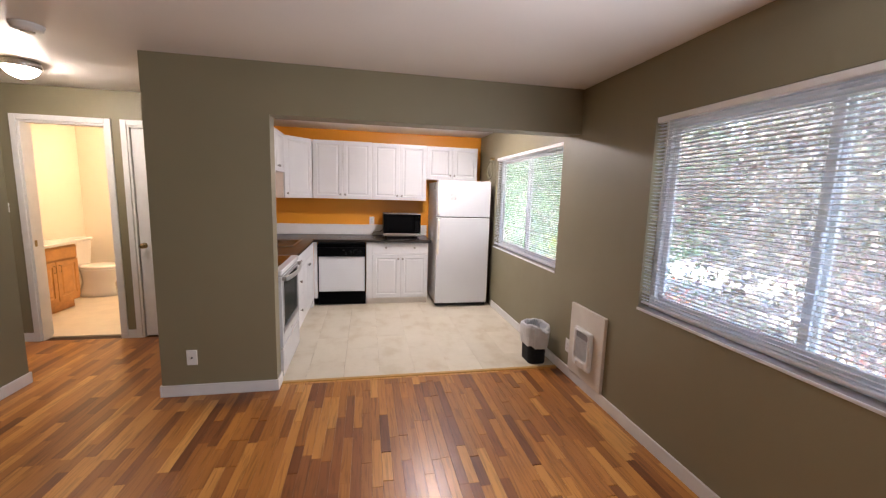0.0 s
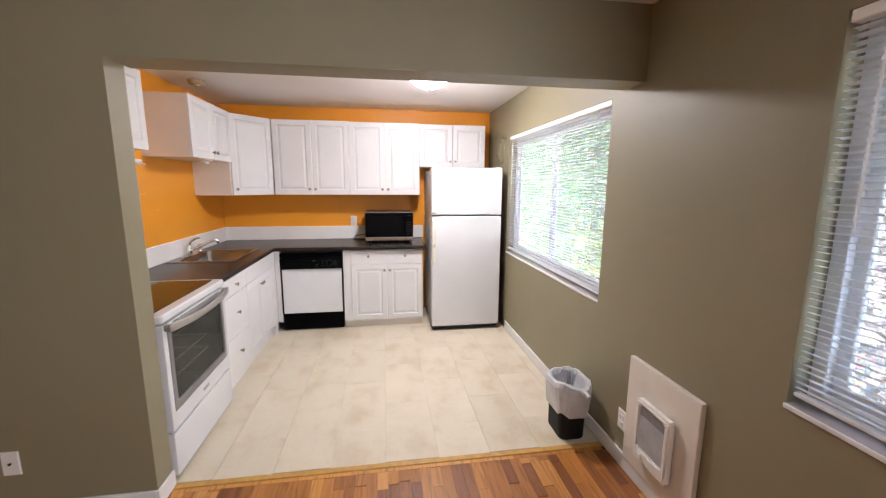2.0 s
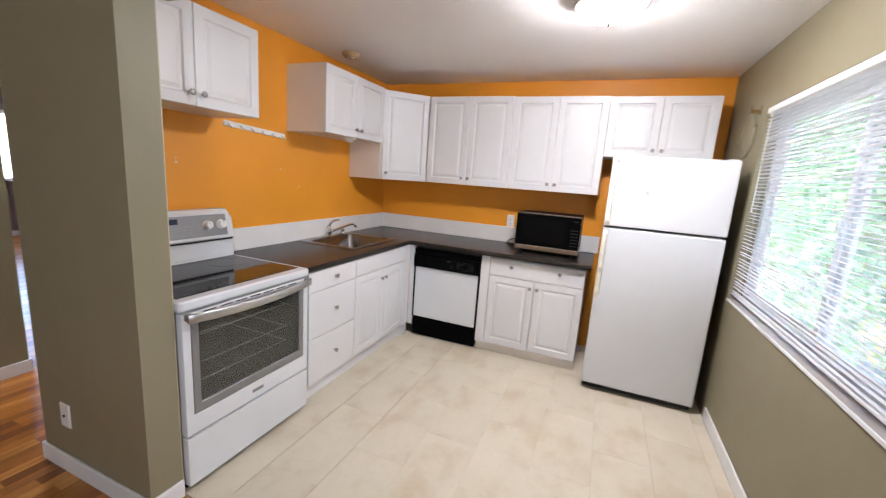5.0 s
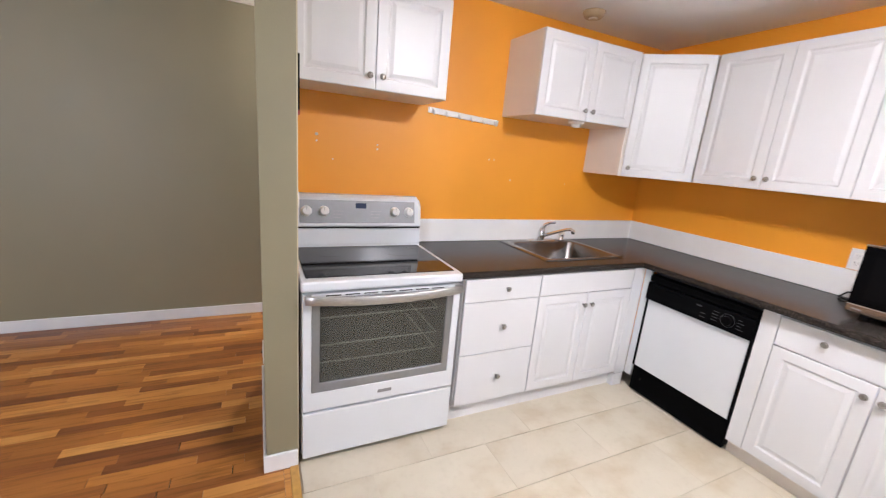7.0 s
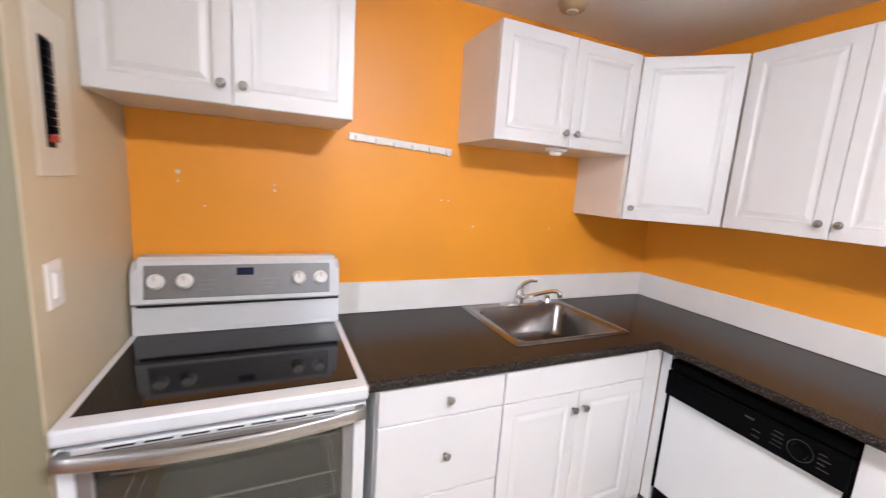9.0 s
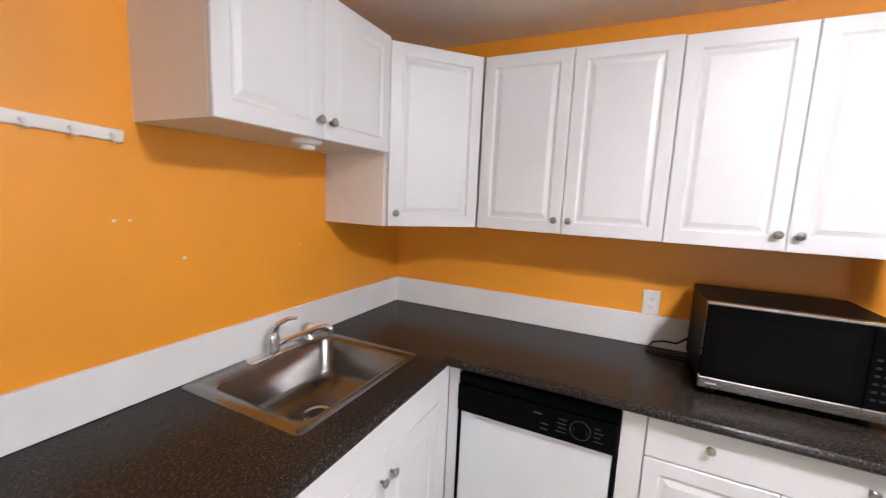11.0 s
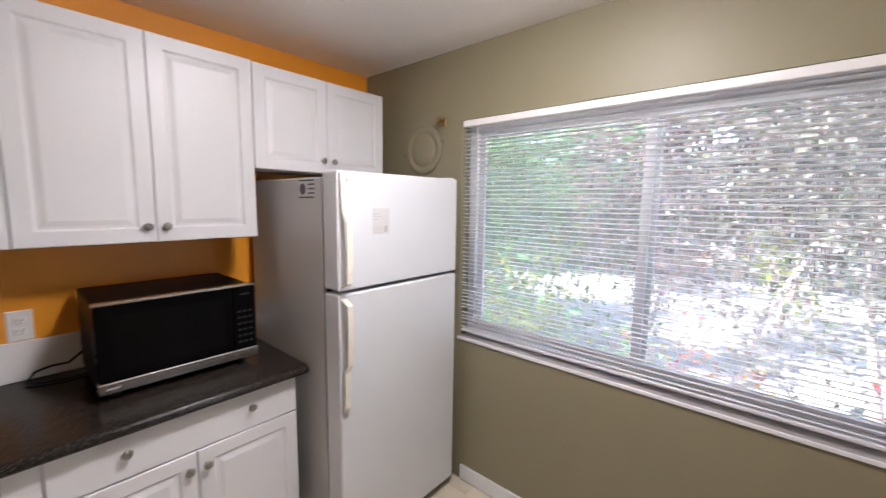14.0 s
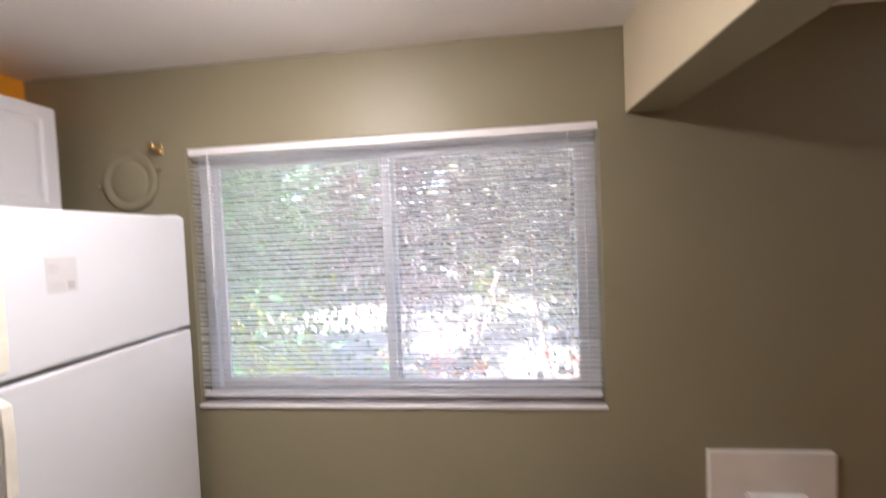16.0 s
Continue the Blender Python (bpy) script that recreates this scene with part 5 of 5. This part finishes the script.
th = thing("thermostat", (-2.945, 4.64, 1.30), "white wall thermostat in the hall", "thermostat")
part("case", boxes((-3.0, -2.895, 4.618, 4.64, 1.255, 1.345), bev=0.005, seg=2), M_WHITEPL, th)
part("dial_slot", boxes((-2.985, -2.945, 4.6172, 4.6185, 1.30, 1.315)), M_INK, th)

# ---- bathroom ----
va = thing("bathroom_vanity", (-3.45, 5.55, 0), "honey oak vanity with two doors and a white top", "vanity")
part("body", boxes((-3.70, -3.222, 5.20, 5.92, 0.11, 0.80)), M_OAK, va)
part("toe_kick", boxes((-3.70, -3.29, 5.20, 5.92, 0.0, 0.11)), M_OAK, va)
MV = lambda y: plane_at((-3.20, y, 0), (0, 1, 0), (1, 0, 0))
for a, b in ((5.215, 5.552), (5.562, 5.905)):
    bm = bmesh.new()
    rings(bm, MV(a) @ Matrix.Translation((0, 0.15, -0.02)), b - a, 0.47, [(0, 0), (0, 0.02), (0.05, 0.02), (0.055, 0.012), (0.075, 0.012), (0.09, 0.017)])
    dd = part("door", bm, M_OAK, va, "honey oak panel door")
    bm = bmesh.new()
    yy = b - 0.035 if a < 5.4 else a + 0.035
    tube(bm, [(-3.20, yy, 0.50), (-3.175, yy, 0.505), (-3.175, yy, 0.575), (-3.20, yy, 0.58)], 0.004, 8)
    part("pull", bm, M_BRASS, dd)
bm = bmesh.new()
rings(bm, MV(5.215) @ Matrix.Translation((0, 0.645, -0.02)), 0.69, 0.13, SLAB)
part("false_front", bm, M_OAK, va)
part("vanity_top", boxes((-3.70, -3.18, 5.18, 5.94, 0.801, 0.838), (-3.70, -3.68, 5.18, 5.94, 0.838, 0.92), bev=0.006, seg=2), M_CHINA, va, "white cultured marble top")
to = thing("toilet", (-3.35, 6.42, 0), "white china toilet with its seat down", "toilet")
bm = bmesh.new()
loft(bm, [rrect(-3.68, -3.50, 6.22, 6.64, 0.03, 0.40), rrect(-3.685, -3.485, 6.20, 6.66, 0.035, 0.60), rrect(-3.685, -3.48, 6.195, 6.665, 0.035, 0.76)], True)
part("tank", bm, M_CHINA, to)
part("tank_lid", boxes((-3.69, -3.472, 6.187, 6.673, 0.761, 0.795), bev=0.01, seg=2), M_CHINA, to)


def oval(cx, cy, a, b, zz, n=28):
    return [(cx + a * math.cos(2 * math.pi * k / n), cy + b * math.sin(2 * math.pi * k / n), zz) for k in range(n)]


bm = bmesh.new()
loft(bm, [oval(-3.32, 6.43, 0.24, 0.11, 0.0), oval(-3.32, 6.43, 0.22, 0.10, 0.06), oval(-3.30, 6.43, 0.19, 0.095, 0.18), oval(-3.25, 6.43, 0.24, 0.15, 0.28), oval(-3.24, 6.43, 0.265, 0.18, 0.38), oval(-3.24, 6.43, 0.265, 0.18, 0.40)], True)
part("bowl", bm, M_CHINA, to, smooth=True)
bm = bmesh.new()
loft(bm, [oval(-3.235, 6.43, 0.262, 0.182, 0.401), oval(-3.235, 6.43, 0.268, 0.186, 0.412), oval(-3.235, 6.43, 0.262, 0.182, 0.437), oval(-3.235, 6.43, 0.22, 0.15, 0.442)], True)
part("seat_and_lid", bm, M_CHINA, to, smooth=True)
bm = bmesh.new()
tube(bm, [(-3.48, 6.25, 0.71), (-3.465, 6.25, 0.71), (-3.46, 6.31, 0.70)], 0.007, 8)
part("flush_lever", bm, M_CHROME, to)


# ---- outside ----
solid("ground", boxes((-400, 400, -400, 400, -0.45, -0.30)), M_GROUND, "pale dry gravel and earth outside", "ground", kind="structure")
solid("roof_eave", boxes((XW + 0.16, XW + 0.85, YREAR - 0.3, 7.3, 2.42, 2.47), (XW + 0.85, XW + 0.90, YREAR - 0.3, 7.3, 2.32, 2.52)), M_FASCIA, "painted eave of the house roof", "roof", kind="structure")
# unseen roof added; its overhang keeps the sun off the windows
solid("roof", boxes((-8.3, XW + 0.92, YREAR - 0.4, 7.5, 2.56, 2.70)), M_FASCIA, "unseen flat roof added over the house", "roof", kind="structure")


def limb(bm, p, d, length, r, rnd, depth, tips):
    pts, rad = [p.copy()], [r]
    n = 5
    for k in range(n):
        d = (d + Vector((rnd.uniform(-1, 1), rnd.uniform(-1, 1), rnd.uniform(-0.5, 0.9))) * 0.22).normalized()
        p = p + d * length / n
        pts.append(p.copy())
        rad.append(r * (1 - 0.55 * (k + 1) / n))
        if depth and k > 0:
            side = (d + Vector((rnd.uniform(-1, 1), rnd.uniform(-1, 1), rnd.uniform(-0.3, 0.8)))).normalized()
            limb(bm, p.copy(), side, length * rnd.uniform(0.45, 0.7), rad[-1] * 0.6, rnd, depth - 1, tips)
    tube(bm, pts, rad, 5 if r < 0.03 else 8)
    tips.extend(pts[1:])


def tree(name, x, y, height, spread, leaf, seed, leaves, size, label, stems=1, lift=0.25, fork=2):
    rnd = random.Random(seed)
    t = thing(name, (x, y, -0.30), label, "tree" if stems == 1 else "shrub", "garden plants")
    bm = bmesh.new()
    tips = []
    for s in range(stems):
        a = rnd.uniform(0, 6.28)
        lean = Vector((math.cos(a) * 0.5, math.sin(a) * 0.5, 1)) if stems > 1 else Vector((rnd.uniform(-0.1, 0.1), rnd.uniform(-0.1, 0.1), 1))
        base = Vector((x + rnd.uniform(-1, 1) * 0.12 * stems, y + rnd.uniform(-1, 1) * 0.16 * stems, -0.35))
        limb(bm, base, lean.normalized(), height * rnd.uniform(0.75, 1.0), 0.012 * height if stems == 1 else 0.009 * height, rnd, fork, tips)
    part("trunk", bm, M_TWIG if fork > 2 else M_BARK, t, "grey-brown branching wood")
    tips = [p for p in tips if p.z > lift]
    vs, fs = [], []
    for k in range(leaves):
        c = rnd.choice(tips) + Vector((rnd.gauss(0, 1), rnd.gauss(0, 1), rnd.gauss(0, 0.8))) * spread
        if stems > 1 and rnd.random() < 0.28:
            c.z = -0.25 + (c.z + 0.25) * rnd.random()
        if c.x < XW + 1.1:
            continue
        q = Euler((rnd.uniform(0, 6.28), rnd.uniform(0, 6.28), rnd.uniform(0, 6.28))).to_matrix()
        s = size * rnd.uniform(0.6, 1.4)
        i = len(vs)
        vs += [c + q @ Vector(v) * s for v in ((-0.5, 0, 0), (0, -0.28, 0.06), (0.6, 0, 0), (0, 0.28, 0.06))]
        fs.append((i, i + 1, i + 2, i + 3))
    me = bpy.data.meshes.new("crown")
    me.from_pydata(vs, [], fs)
    me.materials.append(leaf)
    ob = new("crown", me)
    ob.parent = t
    ob.matrix_parent_inverse = t.matrix_basis.inverted()


tree("shrub", 5.0, 8.2, 3.0, 0.28, M_LEAF1, 3, 20000, 0.11, "tall leafy bush with fresh green leaves", 6, -0.2)
tree("tree", 5.6, 5.5, 3.0, 0.24, M_LEAF2, 8, 5200, 0.095, "small russet tree with thin foliage and bare twigs", 1, 0.2, 3)
tree("tree", 6.2, 4.5, 3.8, 0.32, M_LEAF2, 9, 14000, 0.105, "russet tree with a dark tangle of twigs", 1, 0.3, 3)
tree("tree", 5.2, 3.5, 3.2, 0.28, M_LEAF5, 12, 8000, 0.10, "pale grey-green tree with many twigs", 1, 0.3, 3)
tree("shrub", 4.9, 2.4, 1.7, 0.2, M_LEAF3, 21, 2200, 0.06, "low tangled dull green bush", 5, -0.2)
tree("tree", 5.0, 1.4, 3.1, 0.26, M_LEAF2, 31, 7000, 0.095, "tangled russet tree with bare twigs by the window", 1, 0.0, 3)
tree("shrub", 4.8, 0.6, 2.0, 0.26, M_LEAF2, 33, 7000, 0.10, "tangled russet bush with bare twigs by the window", 6, -0.1)
tree("shrub", 5.4, -0.9, 2.6, 0.28, M_LEAF1, 37, 6000, 0.065, "wide fresh green bush with many twigs", 6, -0.1)
tree("tree", 5.6, 10.0, 4.2, 0.34, M_LEAF1, 39, 10000, 0.09, "young leafy tree with fresh green leaves", 1, 0.0)
for k, (x, y, h, lf, sd) in enumerate(((9, 12, 6.0, M_LEAF1, 41), (9.5, 7.2, 5.5, M_LEAF5, 43), (8.5, 4.2, 5.0, M_LEAF2, 45), (9.5, 0.5, 6, M_LEAF5, 47), (9, -4.5, 6, M_LEAF3, 53), (15, 9.5, 8, M_LEAF3, 59), (15, 2.5, 8, M_LEAF1, 61), (8, 17, 6.5, M_LEAF1, 63))):
    tree("tree", x, y, h, 0.55, lf, sd, 5200, 0.15, "leafy garden tree farther from the house", 1, 0.4)
for k, (x, y, sd, lf) in enumerate(((8.6, 5.7, 81, M_LEAF2), (4.2, 3.5, 84, M_LEAF5), (8.6, 3.0, 85, M_LEAF4), (4.4, 1.9, 86, M_LEAF2), (4.6, -0.2, 87, M_LEAF4), (4.4, 6.6, 90, M_LEAF4), (4.3, 8.2, 91, M_LEAF1), (4.0, 9.6, 92, M_LEAF2), (4.6, 11.0, 93, M_LEAF1), (4.0, 12.6, 94, M_LEAF4), (5.4, 13.6, 95, M_LEAF2), (4.6, 15.5, 96, M_LEAF1))):
    tree("shrub", x, y, 1.0 if y < 8 else 1.7, 0.16 if y < 8 else 0.24, lf, sd, 1300 if y < 8 else 3000, 0.085, "low tangled garden bush on pale gravel", 6, -0.3)
for k, (x, y, sd) in enumerate(((3.9, 4.4, 71), (3.8, 2.9, 73), (4.0, 5.6, 77))):
    tree("shrub", x, y, 0.55, 0.10, M_FLOWER if k < 2 else M_LEAF1, sd, 500, 0.05, "low flowering plant in a bed" if k < 2 else "low green garden plant", 4, -0.3)
# dense belts of foliage behind the garden
def belt(name, x, y0, y1, top, count, size, leaf, seed, label):
    rnd = random.Random(seed)
    vs, fs = [], []
    for k in range(count):
        y = rnd.uniform(y0, y1)
        h = top * (0.72 + 0.18 * math.sin(y * 0.55 + seed) + 0.12 * math.sin(y * 1.7 + seed))
        c = Vector((x + 0.08 * abs(x) * math.sin(y * 0.4) + rnd.gauss(0, 0.05 * abs(x)), y, -0.3 + rnd.random() ** 0.85 * h))
        q = Euler((rnd.uniform(0, 6.28), rnd.uniform(0, 6.28), rnd.uniform(0, 6.28))).to_matrix()
        s = size * rnd.uniform(0.6, 1.4)
        i = len(vs)
        vs += [c + q @ Vector(v) * s for v in ((-0.5, 0, 0), (0, -0.35, 0.06), (0.6, 0, 0), (0, 0.35, 0.06))]
        fs.append((i, i + 1, i + 2, i + 3))
    me = bpy.data.meshes.new(name)
    me.from_pydata(vs, [], fs)
    me.materials.append(leaf)
    tagged(new(name, me), label, "hedge", kind="stuff")


belt("garden_hedge", 12.5, -16, 10.5, 4.0, 15000, 0.28, M_LEAF5, 6, "pale mixed hedge behind the garden")
belt("green_hedge", 12.5, 10.5, 32, 4.0, 14000, 0.28, M_LEAF1, 7, "fresh green hedge behind the garden")
belt("far_hedge", 30, -45, 70, 6.5, 8000, 0.9, M_LEAF3, 99, "distant row of green trees")

# ---- floor pieces ----
FLOORK = bpy.data.objects["floor_kitchen"]
tile_meshes = {}


def tile_piece(x0, x1, y0, y1):
    key = (round(x1 - x0, 3), round(y1 - y0, 3))
    if key not in tile_meshes:
        bm = bmesh.new()
        w, l = key
        rings(bm, Matrix(), w, l, [(0, -0.004), (0, 0.0)])
        tile_meshes[key] = finish("tile", bm, M_TILE)
    ob = new("tile", tile_meshes[key])
    ob.parent = FLOORK
    ob.matrix_basis = Matrix.Translation((x0, y0, random.uniform(-0.00015, 0.0)))


TW, TL, G = 0.305, 0.610, 0.0003
c = 0
x = -0.140 - 3 * TW
while x < XW - 0.02:
    y = 3.472 - (0.61 - 0.313 if c % 2 else 0.61 - 0.008)
    while y < YB:
        gl = 0.0022 if abs(x + 0.140) < 0.01 or abs(x - 0.165) < 0.01 else G
        a0, a1, b0, b1 = max(x + gl, XL + 0.002), min(x + TW - G, XW - 0.014), max(y + G, 3.472), min(y + TL - G, YB - 0.002)
        if a1 - a0 > 0.02 and b1 - b0 > 0.02:
            tile_piece(a0, a1, b0, b1)
        y += TL
    x += TW
    c += 1

FLOORL = bpy.data.objects["floor_living"]
rnd = random.Random(7)
SW = 0.0572
near, far = [], []
x = -7.85
while x < XW - 0.014:
    if x < XLIV - 0.12:
        ya, yb = 2.5, 6.3 if x < -3.85 else 4.64
    elif x < -1.145:
        ya, yb = YREAR, 4.64
    else:
        ya, yb = YREAR, 3.405 if x > -0.37 else 3.335
    y = ya - rnd.uniform(0, 0.5)
    while y < yb:
        l = rnd.choice((0.24, 0.32, 0.40, 0.52, 0.70))
        b0, b1 = max(y, ya), min(y + l, yb)
        if b1 - b0 > 0.01:
            (near if -0.75 < x < 1.85 and 1.55 < b0 else far).append((x, b0, b1 - b0))
        y += l
    x += SW
for x, l in ((-0.305, 0.62), (0.315, 0.48), (0.795, 0.71), (1.505, 0.55)):
    solid("border_strip", boxes((x, x + l - 0.0006, 3.4056, 3.4315, -0.012, 0.0)), M_WOOD, "hardwood border strip along the threshold", "floor strip", kind="structure")
near.sort(key=lambda q: -q[1])
far += near[300:]
near = near[:300]
strip_meshes = {}
for x, y, l in near:
    key = round(l, 2)
    if key not in strip_meshes:
        bm = bmesh.new()
        rings(bm, Matrix(), SW - 0.0006, 1.0, [(0, -0.012), (0, -0.0006), (0.0006, 0.0)])
        strip_meshes[key] = finish("floor_strip", bm, M_WOOD)
        strip_meshes[key].transform(Matrix.Diagonal((1, l - 0.0006, 1, 1)))
    ob = new("floor_strip", strip_meshes[key])
    ob.parent = FLOORL
    ob.matrix_basis = Matrix.Translation((x, y, rnd.uniform(-0.0003, 0.0003)))
vs, fs = [], []
for x, y, l in far:
    i = len(vs)
    e = 0.0006
    vs += [(x, y, -0.012), (x + SW - e, y, -0.012), (x + SW - e, y + l - e, -0.012), (x, y + l - e, -0.012), (x, y, 0), (x + SW - e, y, 0), (x + SW - e, y + l - e, 0), (x, y + l - e, 0)]
    fs += [(i + 4, i + 5, i + 6, i + 7), (i, i + 1, i + 5, i + 4), (i + 1, i + 2, i + 6, i + 5), (i + 2, i + 3, i + 7, i + 6), (i + 3, i, i + 4, i + 7)]
me = bpy.data.meshes.new("floor_strips_rest")
me.from_pydata(vs, [], fs)
me.materials.append(M_WOODREST)
ob = new("floor_strips_rest", me)
ob.parent = FLOORL
tagged(ob, kind="stuff")
